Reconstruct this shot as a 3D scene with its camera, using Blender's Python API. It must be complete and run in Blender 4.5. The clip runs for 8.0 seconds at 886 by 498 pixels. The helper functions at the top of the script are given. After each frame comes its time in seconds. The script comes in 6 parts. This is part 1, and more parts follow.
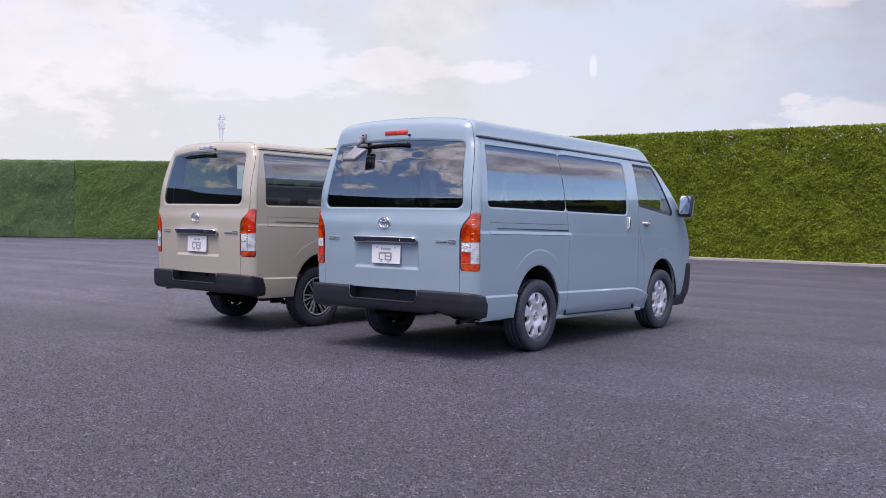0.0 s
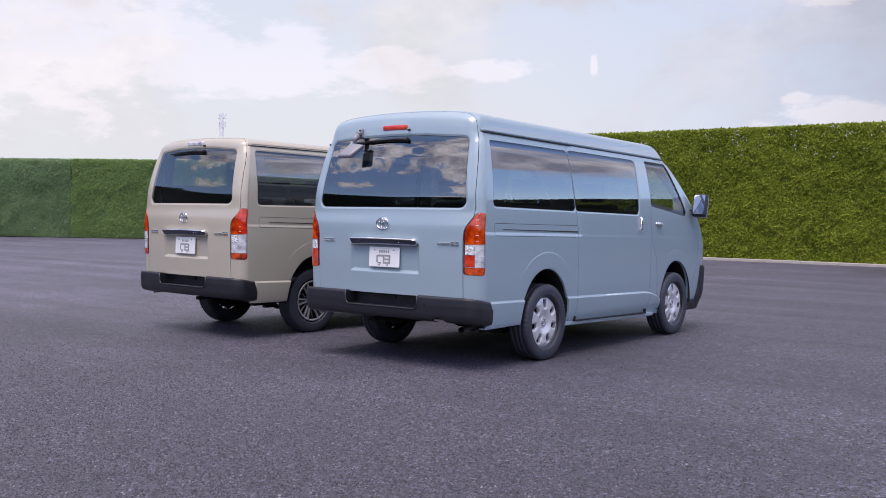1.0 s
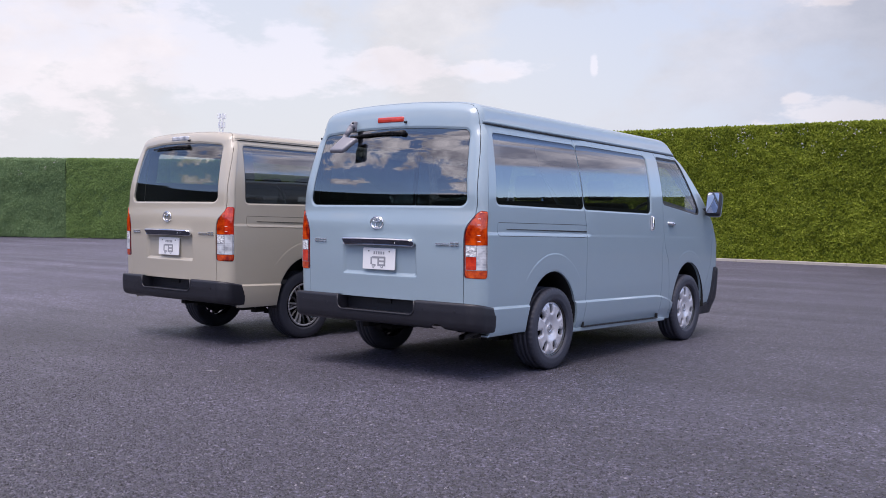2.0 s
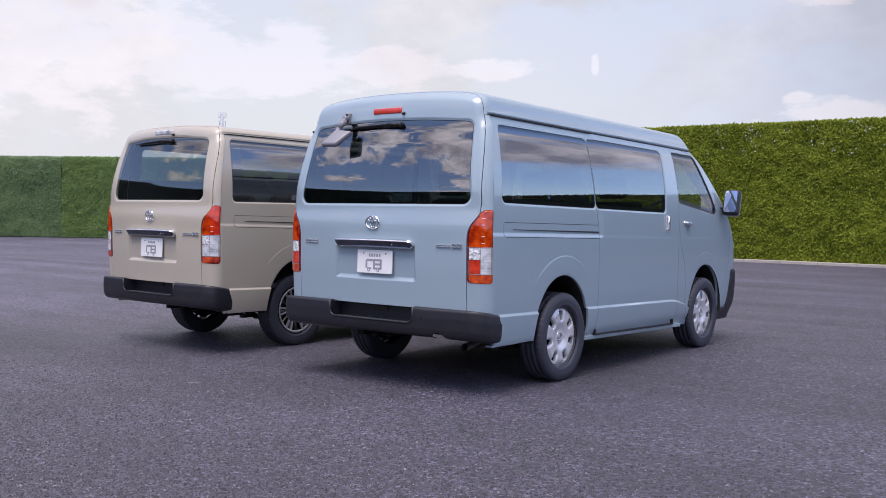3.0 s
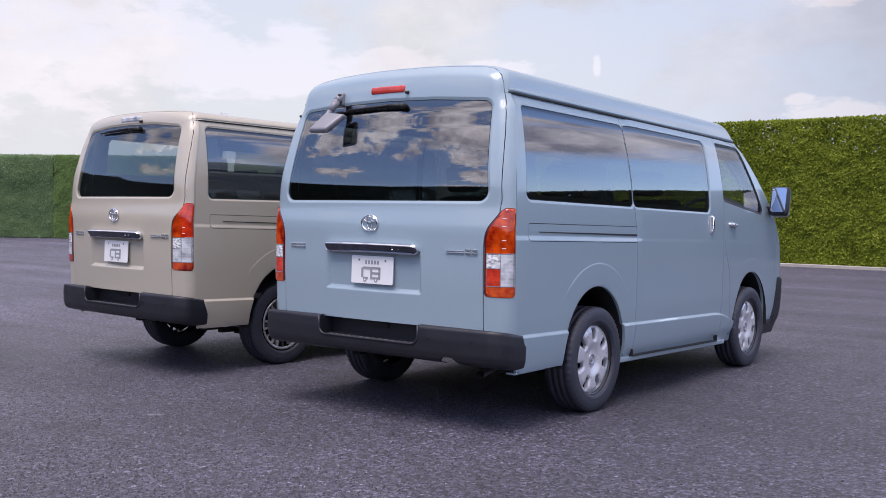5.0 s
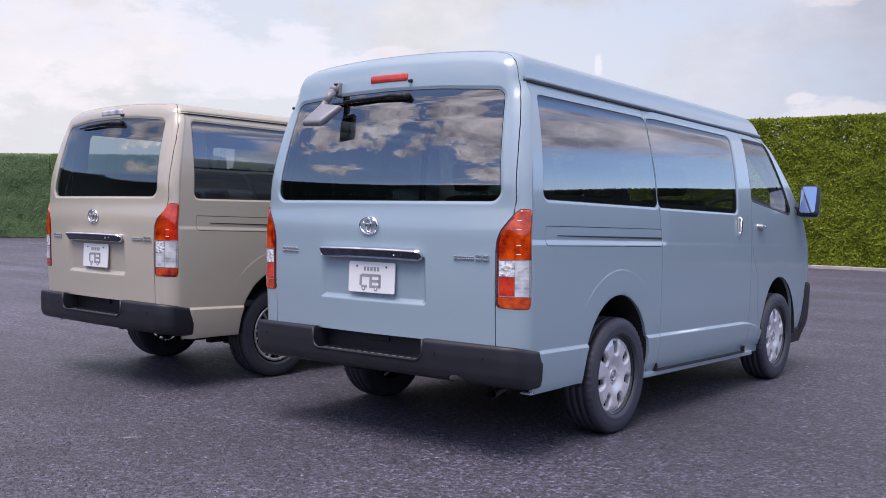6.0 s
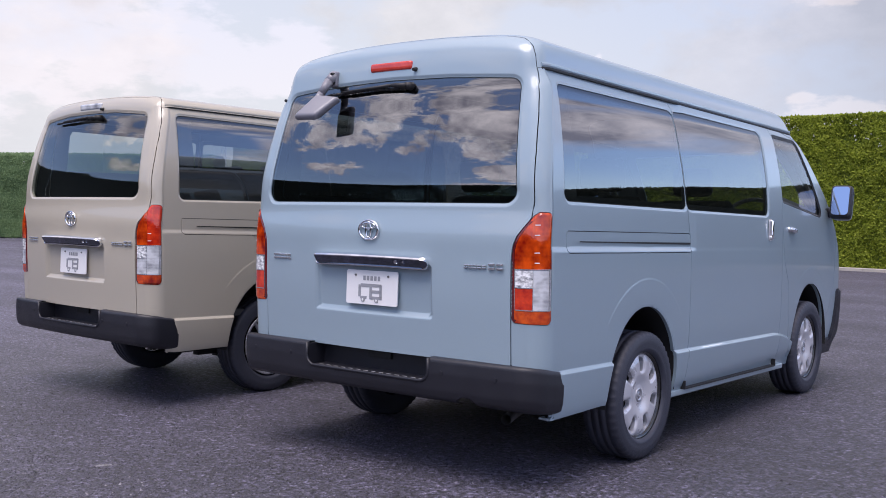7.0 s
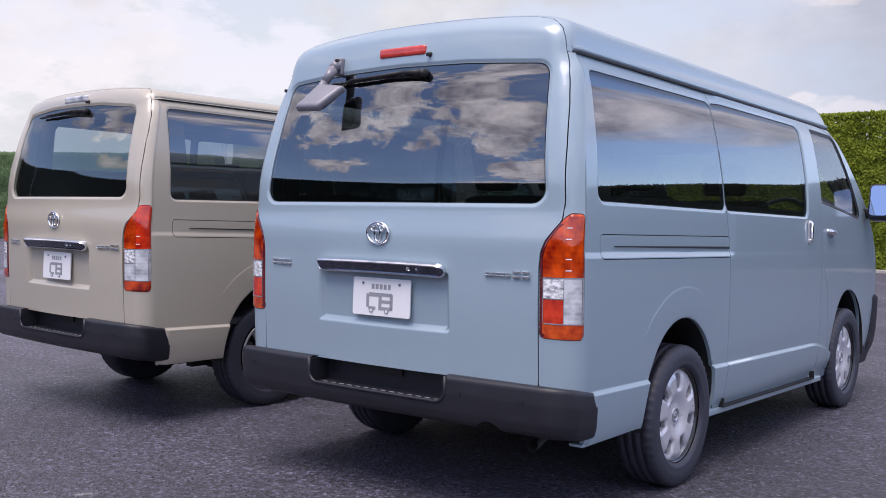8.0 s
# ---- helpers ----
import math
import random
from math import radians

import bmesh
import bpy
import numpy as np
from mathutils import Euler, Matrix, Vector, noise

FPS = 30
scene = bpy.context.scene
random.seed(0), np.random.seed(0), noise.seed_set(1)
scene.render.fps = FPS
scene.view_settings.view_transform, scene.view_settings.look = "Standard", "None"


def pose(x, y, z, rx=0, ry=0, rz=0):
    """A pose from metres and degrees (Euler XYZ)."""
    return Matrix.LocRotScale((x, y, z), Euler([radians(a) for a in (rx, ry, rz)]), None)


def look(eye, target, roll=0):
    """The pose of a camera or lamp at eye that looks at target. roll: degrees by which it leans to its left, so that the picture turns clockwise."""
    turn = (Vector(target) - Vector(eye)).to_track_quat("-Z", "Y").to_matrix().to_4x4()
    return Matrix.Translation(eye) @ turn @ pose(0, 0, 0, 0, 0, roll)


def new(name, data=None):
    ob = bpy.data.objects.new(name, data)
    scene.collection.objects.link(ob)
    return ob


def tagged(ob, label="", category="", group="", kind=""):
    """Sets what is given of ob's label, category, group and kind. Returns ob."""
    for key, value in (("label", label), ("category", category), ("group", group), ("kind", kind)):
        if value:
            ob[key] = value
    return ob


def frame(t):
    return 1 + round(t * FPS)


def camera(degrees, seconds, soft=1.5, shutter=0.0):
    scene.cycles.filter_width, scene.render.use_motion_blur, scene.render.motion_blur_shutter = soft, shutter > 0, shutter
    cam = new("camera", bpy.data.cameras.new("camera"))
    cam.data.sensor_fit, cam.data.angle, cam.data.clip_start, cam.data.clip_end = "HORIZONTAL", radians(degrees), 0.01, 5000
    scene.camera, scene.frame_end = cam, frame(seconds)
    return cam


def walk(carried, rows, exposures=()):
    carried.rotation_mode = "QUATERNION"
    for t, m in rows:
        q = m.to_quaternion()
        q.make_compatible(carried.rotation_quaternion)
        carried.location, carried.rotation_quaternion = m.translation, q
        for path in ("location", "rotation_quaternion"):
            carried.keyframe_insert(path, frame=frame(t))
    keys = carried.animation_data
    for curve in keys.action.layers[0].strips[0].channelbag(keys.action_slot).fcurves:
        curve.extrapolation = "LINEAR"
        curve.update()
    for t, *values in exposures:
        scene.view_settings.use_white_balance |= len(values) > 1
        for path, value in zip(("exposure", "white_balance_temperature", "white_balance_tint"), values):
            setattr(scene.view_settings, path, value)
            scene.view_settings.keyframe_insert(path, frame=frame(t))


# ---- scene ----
cam = camera(48.0, 8.0, soft=0.9)
EXPOSURES = [(0.0, 0.76, 6300, 22), (8.0, 0.76, 6300, 22)]
PATH = [
    (0, (5.799, -7.777, 1.246), (4.577, -6.195, 1.176), 0.8),
    (0.5, (5.627, -7.561, 1.244), (4.405, -5.98, 1.174), 0.8),
    (1, (5.451, -7.346, 1.256), (4.228, -5.765, 1.184), 0.8),
    (1.5, (5.281, -7.12, 1.243), (4.058, -5.539, 1.172), 0.8),
    (3, (4.738, -6.414, 1.241), (3.513, -4.834, 1.168), 0.8),
    (3.5, (4.549, -6.183, 1.225), (3.324, -4.604, 1.154), 0.9),
    (4, (4.36, -5.958, 1.229), (3.135, -4.379, 1.157), 0.9),
    (4.5, (4.166, -5.738, 1.224), (2.94, -4.159, 1.153), 0.9),
    (6, (3.598, -5.089, 1.237), (2.369, -3.513, 1.165), 0.9),
    (6.5, (3.419, -4.881, 1.239), (2.19, -3.304, 1.166), 0.9),
    (7, (3.236, -4.687, 1.254), (2.006, -3.111, 1.181), 0.9),
    (7.5, (3.058, -4.511, 1.254), (1.828, -2.935, 1.183), 0.9),
    (8, (2.882, -4.352, 1.258), (1.651, -2.777, 1.185), 0.9),
]
walk(cam, [(t, look(eye, target, roll)) for t, eye, target, roll in PATH], EXPOSURES)

# ---- world and sun ----
SUN_DIR = Vector((0.08, -0.37, 0.89)).normalized()      # towards the sun
world = bpy.data.worlds.new("sky")
scene.world = world
world.use_nodes = True
wn, wl = world.node_tree.nodes, world.node_tree.links
wn.clear()


def wnode(kind, **inputs):
    n = wn.new(kind)
    for k, v in inputs.items():
        n.inputs[k].default_value = v
    return n


sky = wn.new("ShaderNodeTexSky")
sky.sky_type, sky.sun_disc = "NISHITA", False
sky.sun_elevation = math.asin(SUN_DIR.z)
sky.sun_rotation = math.atan2(SUN_DIR.x, SUN_DIR.y)
sky.air_density, sky.dust_density, sky.ozone_density = 1.0, 0.8, 4.0
coord = wn.new("ShaderNodeTexCoord")
sep = wn.new("ShaderNodeSeparateXYZ")
wl.new(coord.outputs["Generated"], sep.inputs[0])
flat = wn.new("ShaderNodeVectorMath"); flat.operation = "MULTIPLY"; flat.inputs[1].default_value = (1.0, 1.0, 1.75)
wl.new(coord.outputs["Generated"], flat.inputs[0])
shift = wn.new("ShaderNodeVectorMath"); shift.operation = "ADD"; shift.inputs[1].default_value = (3.7, 1.9, 0.4)
wl.new(flat.outputs[0], shift.inputs[0])
cl = wnode("ShaderNodeTexNoise", Scale=4.6, Detail=10.0, Roughness=0.57, Distortion=0.1)
wl.new(shift.outputs[0], cl.inputs["Vector"])
cover = wn.new("ShaderNodeValToRGB")
cover.color_ramp.elements[0].position, cover.color_ramp.elements[1].position = 0.458, 0.556
wl.new(cl.outputs["Fac"], cover.inputs[0])
shade = wnode("ShaderNodeTexNoise", Scale=9.0, Detail=8.0, Roughness=0.65)
wl.new(flat.outputs[0], shade.inputs["Vector"])
tone = wn.new("ShaderNodeValToRGB")
tone.color_ramp.elements[0].position, tone.color_ramp.elements[1].position = 0.36, 0.66
tone.color_ramp.elements[0].color = (2.3, 2.3, 2.7, 1)
tone.color_ramp.elements[1].color = (8.4, 8.1, 7.9, 1)
wl.new(shade.outputs["Fac"], tone.inputs[0])
haze = wn.new("ShaderNodeMapRange")
for k, v in (("From Min", 0.0), ("From Max", 0.80), ("To Min", 0.97), ("To Max", 0.0)):
    haze.inputs[k].default_value = v
haze.interpolation_type = "SMOOTHSTEP"
wl.new(sep.outputs["Z"], haze.inputs["Value"])
mixh = wn.new("ShaderNodeMixRGB")


def toward(direction, lo, hi, at_lo, at_hi):
    """A value that swells towards one side of the sky."""
    dot = wn.new("ShaderNodeVectorMath"); dot.operation = "DOT_PRODUCT"; dot.inputs[1].default_value = direction
    wl.new(coord.outputs["Generated"], dot.inputs[0])
    mr = wn.new("ShaderNodeMapRange")
    mr.interpolation_type = "SMOOTHSTEP"
    for k, v in (("From Min", lo), ("From Max", hi), ("To Min", at_lo), ("To Max", at_hi)):
        mr.inputs[k].default_value = v
    wl.new(dot.outputs["Value"], mr.inputs["Value"])
    return mr.outputs[0]


def cloud_bank(places, ragged, sharp, torn=3.4):
    """Cover of separate clouds: (direction x, y, z, half-width, half-height) each, with ragged edges."""
    best = None
    for x, y, z, wide, tall in places:
        mp = wn.new("ShaderNodeMapping")
        mp.vector_type = "TEXTURE"
        mp.inputs["Location"].default_value = (x, y, z)
        mp.inputs["Rotation"].default_value = (0, 0, math.atan2(y, x))
        mp.inputs["Scale"].default_value = (0.7, wide, tall)
        wl.new(coord.outputs["Generated"], mp.inputs["Vector"])
        far = wn.new("ShaderNodeVectorMath"); far.operation = "LENGTH"
        wl.new(mp.outputs[0], far.inputs[0])
        if best is None:
            best = far.outputs["Value"]
        else:
            least = wn.new("ShaderNodeMath"); least.operation = "SMOOTH_MIN"; least.inputs[2].default_value = 0.25
            wl.new(best, least.inputs[0])
            wl.new(far.outputs["Value"], least.inputs[1])
            best = least.outputs[0]
    edge = wn.new("ShaderNodeMath")
    edge.operation, edge.inputs[1].default_value = "MULTIPLY_ADD", -torn
    wl.new(ragged.outputs["Fac"], edge.inputs[0])
    wl.new(best, edge.inputs[2])
    mr = wn.new("ShaderNodeMapRange")
    mr.interpolation_type = "SMOOTHSTEP"
    for k, v in (("From Min", 0.95 - torn * 0.5 + sharp), ("From Max", 0.95 - torn * 0.5 - sharp), ("To Min", 0.0), ("To Max", 1.0)):
        mr.inputs[k].default_value = v
    wl.new(edge.outputs[0], mr.inputs["Value"])
    return mr.outputs[0]


def mixed(value, a, b):
    """Scalar blend from a to b."""
    mr = wn.new("ShaderNodeMapRange")
    for k, v in (("To Min", a), ("To Max", b)):
        if isinstance(v, float):
            mr.inputs[k].default_value = v
        else:
            wl.new(v, mr.inputs[k])
    wl.new(value, mr.inputs["Value"])
    return mr.outputs[0]


# haze lies over the hedges ahead; unseen sky further right is brightened for reflections
hazy = toward((-0.62, 0.78, 0.0), 0.40, 0.80, 0.06, 1.0)
bank = toward((0.62, 0.78, 0.0), 0.45, 0.72, 1.0, 0.71)
right_boost = toward((0.62, 0.78, 0.0), 0.72, 0.95, 1.0, 2.8)
# the haze whitens to the left and keeps some blue to the right, with faint puffs in it
hue = wn.new("ShaderNodeMixRGB")
hue.inputs[1].default_value, hue.inputs[2].default_value = (3.02, 3.36, 3.66, 1), (3.56, 3.76, 3.62, 1)
wl.new(toward((-0.88, 0.47, 0.0), 0.66, 0.95, 0.0, 1.0), hue.inputs[0])
low = wn.new("ShaderNodeVectorMath"); low.operation = "MULTIPLY"; low.inputs[1].default_value = (1.0, 1.0, 2.6)
wl.new(coord.outputs["Generated"], low.inputs[0])
puff = wnode("ShaderNodeTexNoise", Scale=19.0, Detail=9.0, Roughness=0.62)
wl.new(low.outputs[0], puff.inputs["Vector"])
# white clouds over the hedges, thickest to the left
puffs = cloud_bank([(-0.864, 0.480, 0.160, 0.15, 0.075), (-0.809, 0.567, 0.165, 0.06, 0.035), (-0.782, 0.606, 0.148, 0.06, 0.036), (-0.756, 0.640, 0.137, 0.07, 0.026),
                    (-0.714, 0.682, 0.156, 0.034, 0.026), (-0.736, 0.665, 0.129, 0.10, 0.018), (-0.652, 0.745, 0.141, 0.060, 0.018), (-0.571, 0.809, 0.140, 0.045, 0.011),
                    (-0.484, 0.863, 0.146, 0.0045, 0.010), (-0.315, 0.943, 0.113, 0.014, 0.006), (-0.270, 0.957, 0.095, 0.060, 0.016), (-0.281, 0.939, 0.200, 0.03, 0.007)], puff, 0.26, 2.6)
white = wn.new("ShaderNodeMixRGB"); white.inputs[2].default_value = (4.45, 4.40, 4.25, 1)
wl.new(mixed(puffs, 0.0, 0.75), white.inputs[0])
wl.new(hue.outputs[0], white.inputs[1])
wl.new(white.outputs[0], mixh.inputs[2])
veil = wn.new("ShaderNodeMath"); veil.operation = "MULTIPLY"
wl.new(haze.outputs[0], veil.inputs[0])
wl.new(hazy, veil.inputs[1])
# clouds near the sun are brighter than those away from it
facing = wn.new("ShaderNodeVectorMath"); facing.operation = "DOT_PRODUCT"; facing.inputs[1].default_value = Vector((-SUN_DIR.x, -SUN_DIR.y, 0)).normalized()
wl.new(coord.outputs["Generated"], facing.inputs[0])
gain = wn.new("ShaderNodeMapRange")
for k, v in (("From Min", -1.0), ("From Max", 1.0), ("To Min", 1.5), ("To Max", 0.55)):
    gain.inputs[k].default_value = v
wl.new(facing.outputs["Value"], gain.inputs["Value"])
lit = wn.new("ShaderNodeVectorMath"); lit.operation = "SCALE"
wl.new(tone.outputs["Color"], lit.inputs[0])
wl.new(gain.outputs[0], lit.inputs["Scale"])
mixc = wn.new("ShaderNodeMixRGB")
# broken cumulus behind the lot, long streaks to the right, a thin even sheet overhead
fluff = wnode("ShaderNodeTexNoise", Scale=10.0, Detail=10.0, Roughness=0.62, Distortion=0.35)
wl.new(shift.outputs[0], fluff.inputs["Vector"])
cumulus = cloud_bank([(-0.860, -0.310, 0.415, 0.09, 0.09), (-0.809, -0.451, 0.386, 0.075, 0.05), (-0.773, -0.582, 0.272, 0.065, 0.035), (-0.740, -0.540, 0.412, 0.07, 0.06), (-0.651, -0.603, 0.465, 0.08, 0.07),
                      (-0.566, -0.713, 0.424, 0.065, 0.04), (-0.498, -0.666, 0.556, 0.10, 0.08), (-0.398, -0.775, 0.501, 0.11, 0.09), (-0.411, -0.816, 0.405, 0.06, 0.05), (-0.329, -0.898, 0.292, 0.09, 0.09), (-0.346, -0.926, 0.13, 0.12, 0.05)], fluff, 0.28, 5.5)
streaky = wn.new("ShaderNodeVectorMath"); streaky.operation = "MULTIPLY"; streaky.inputs[1].default_value = (1.0, 1.0, 4.5)
wl.new(coord.outputs["Generated"], streaky.inputs[0])
wisp = wnode("ShaderNodeTexNoise", Scale=5.0, Detail=6.0, Roughness=0.5)
wl.new(streaky.outputs[0], wisp.inputs["Vector"])
streaks = cloud_bank([(0.33, 0.905, 0.265, 0.20, 0.055), (0.24, 0.94, 0.240, 0.14, 0.055), (0.50, 0.83, 0.315, 0.18, 0.020), (0.47, 0.86, 0.235, 0.16, 0.014)], wisp, 0.5, 2.2)
behind = toward((-0.62, -0.68, 0.40), 0.74, 0.86, 0.0, 1.0)
beside = toward((0.40, 0.88, 0.24), 0.90, 0.96, 0.0, 1.0)
over = mixed(beside, mixed(behind, cover.outputs["Color"], cumulus), mixed(streaks, 0.0, 0.95))
sheet = wn.new("ShaderNodeMath"); sheet.operation = "MAXIMUM"
wl.new(over, sheet.inputs[0])
wl.new(toward((0.0, 0.0, 1.0), 0.58, 0.80, 0.0, 0.95), sheet.inputs[1])
wl.new(sheet.outputs[0], mixc.inputs[0])
wl.new(sky.outputs[0], mixc.inputs[1])
wl.new(lit.outputs[0], mixc.inputs[2])
wl.new(veil.outputs[0], mixh.inputs[0])
wl.new(mixc.outputs[0], mixh.inputs[1])
back = wnode("ShaderNodeBackground", Strength=0.125)
glare = wn.new("ShaderNodeVectorMath"); glare.operation = "SCALE"
wl.new(mixh.outputs[0], glare.inputs[0])
bank_all = wn.new("ShaderNodeMath"); bank_all.operation = "MULTIPLY"
wl.new(bank, bank_all.inputs[0])
wl.new(right_boost, bank_all.inputs[1])
wl.new(bank_all.outputs[0], glare.inputs["Scale"])
wl.new(glare.outputs[0], back.inputs["Color"])
wout = wn.new("ShaderNodeOutputWorld")
wl.new(back.outputs[0], wout.inputs[0])

sun = new("sun", bpy.data.lights.new("sun", "SUN"))
sun.data.energy, sun.data.angle, sun.data.color = 1.95, radians(42), (1.0, 0.94, 0.86)
sun.matrix_world = look(SUN_DIR * 60, (0, 0, 0))


# ---- materials ----
def nodes_of(name):
    m = bpy.data.materials.new(name)
    m.use_nodes = True
    t = m.node_tree
    return m, t, t.nodes["Principled BSDF"]


def add(t, kind, links=(), **inputs):
    n = t.nodes.new(kind)
    for k, v in inputs.items():
        n.inputs[k.replace("_", " ")].default_value = v
    for sock, src in links:
        t.links.new(src, n.inputs[sock])
    return n


def ramp(t, src, stops):
    n = t.nodes.new("ShaderNodeValToRGB")
    while len(n.color_ramp.elements) < len(stops):
        n.color_ramp.elements.new(0.5)
    for e, (p, c) in zip(n.color_ramp.elements, stops):
        e.position, e.color = p, (*c, 1) if len(c) == 3 else c
    t.links.new(src, n.inputs[0])
    return n.outputs["Color"]


def surface(name, base, rough=0.5, metal=0.0, vary=0.08, scale=6.0, fine=180.0, bump=0.0, coat=0.0, rough_vary=0.06, spec=0.5):
    """Plain material with two scales of variation: broad tone, fine grain and relief."""
    m, t, p = nodes_of(name)
    at = add(t, "ShaderNodeTexCoord").outputs["Object"]
    broad = add(t, "ShaderNodeTexNoise", [("Vector", at)], Scale=scale, Detail=5.0, Roughness=0.6)
    grain = add(t, "ShaderNodeTexNoise", [("Vector", at)], Scale=fine, Detail=3.0, Roughness=0.6)
    both = add(t, "ShaderNodeMath", [(0, broad.outputs["Fac"]), (1, grain.outputs["Fac"])])
    both.operation = "ADD"
    half = add(t, "ShaderNodeMath", [(0, both.outputs[0])])
    half.operation = "MULTIPLY"
    half.inputs[1].default_value = 0.5
    lo = tuple(c * (1 - vary) for c in base)
    hi = tuple(min(1, c * (1 + vary)) for c in base)
    t.links.new(ramp(t, half.outputs[0], [(0.3, lo), (0.7, hi)]), p.inputs["Base Color"])
    r = ramp(t, broad.outputs["Fac"], [(0.3, (max(0.02, rough - rough_vary),) * 3), (0.7, (rough + rough_vary,) * 3)])
    t.links.new(r, p.inputs["Roughness"])
    p.inputs["Metallic"].default_value = metal
    p.inputs["Specular IOR Level"].default_value = spec
    if coat:
        p.inputs["Coat Weight"].default_value = coat
        p.inputs["Coat Roughness"].default_value = 0.07
    if bump:
        b = add(t, "ShaderNodeBump", [("Height", grain.outputs["Fac"])], Strength=bump, Distance=0.004)
        t.links.new(b.outputs[0], p.inputs["Normal"])
    return m


def pane(name, tint, gloss=1.85):
    """Window glass: tinted see-through sheet with a clear reflection."""
    m, t, p = nodes_of(name)
    clear = add(t, "ShaderNodeBsdfTransparent", Color=(*tint, 1))
    shine = add(t, "ShaderNodeBsdfGlossy", Roughness=0.004, Color=(0.95, 0.97, 1.0, 1))
    facing = add(t, "ShaderNodeLayerWeight", Blend=0.5)
    stops = []
    for f in (0.0, 0.3, 0.5, 0.62, 0.72, 0.8, 0.87, 0.94, 1.0):
        c = 1 - f
        e = math.sqrt(1 - (1 - c * c) / gloss ** 2)
        stops.append((f, (0.5 * ((c - gloss * e) / (c + gloss * e)) ** 2 + 0.5 * ((gloss * c - e) / (gloss * c + e)) ** 2,) * 3))
    fres = ramp(t, facing.outputs["Facing"], stops)
    mix = add(t, "ShaderNodeMixShader", [(0, fres), (1, clear.outputs[0]), (2, shine.outputs[0])])
    t.links.new(mix.outputs[0], t.nodes["Material Output"].inputs["Surface"])
    return m


def lens(name, low, high, cell=26.0, rough=0.10, stretch=(1.0, 1.0, 1.0), bump=0.06, ribs=0.02):
    """Moulded lamp plastic: facets and fine ribs under a glossy skin."""
    m, t, p = nodes_of(name)
    at = add(t, "ShaderNodeTexCoord").outputs["Object"]
    mp = add(t, "ShaderNodeMapping", [("Vector", at)])
    mp.inputs["Scale"].default_value = stretch
    facet = add(t, "ShaderNodeTexVoronoi", [("Vector", mp.outputs[0])], Scale=cell * 4, Randomness=0.15)
    facet.feature = "SMOOTH_F1"
    broad = add(t, "ShaderNodeTexNoise", [("Vector", mp.outputs[0])], Scale=cell, Detail=3.0, Roughness=0.55)
    flute = add(t, "ShaderNodeTexWave", [("Vector", at)], Scale=16.0, Distortion=0.6, Detail=1.0)
    flute.bands_direction = "Z"
    tone = add(t, "ShaderNodeMath", [(0, facet.outputs["Distance"]), (2, flute.outputs["Fac"])])
    tone.operation, tone.inputs[1].default_value = "MULTIPLY_ADD", 0.25
    soft = add(t, "ShaderNodeMath", [(0, tone.outputs[0]), (2, broad.outputs["Fac"])])
    soft.operation, soft.inputs[1].default_value = "MULTIPLY_ADD", ribs
    t.links.new(ramp(t, soft.outputs[0], [(0.33, low), (0.66, high)]), p.inputs["Base Color"])
    b = add(t, "ShaderNodeBump", [("Height", tone.outputs[0])], Strength=bump, Distance=0.0012)
    t.links.new(b.outputs[0], p.inputs["Normal"])
    p.inputs["Roughness"].default_value = rough
    p.inputs["Coat Weight"].default_value = 0.8
    p.inputs["Coat Roughness"].default_value = 0.02
    p.inputs["Specular IOR Level"].default_value = 0.35
    return m


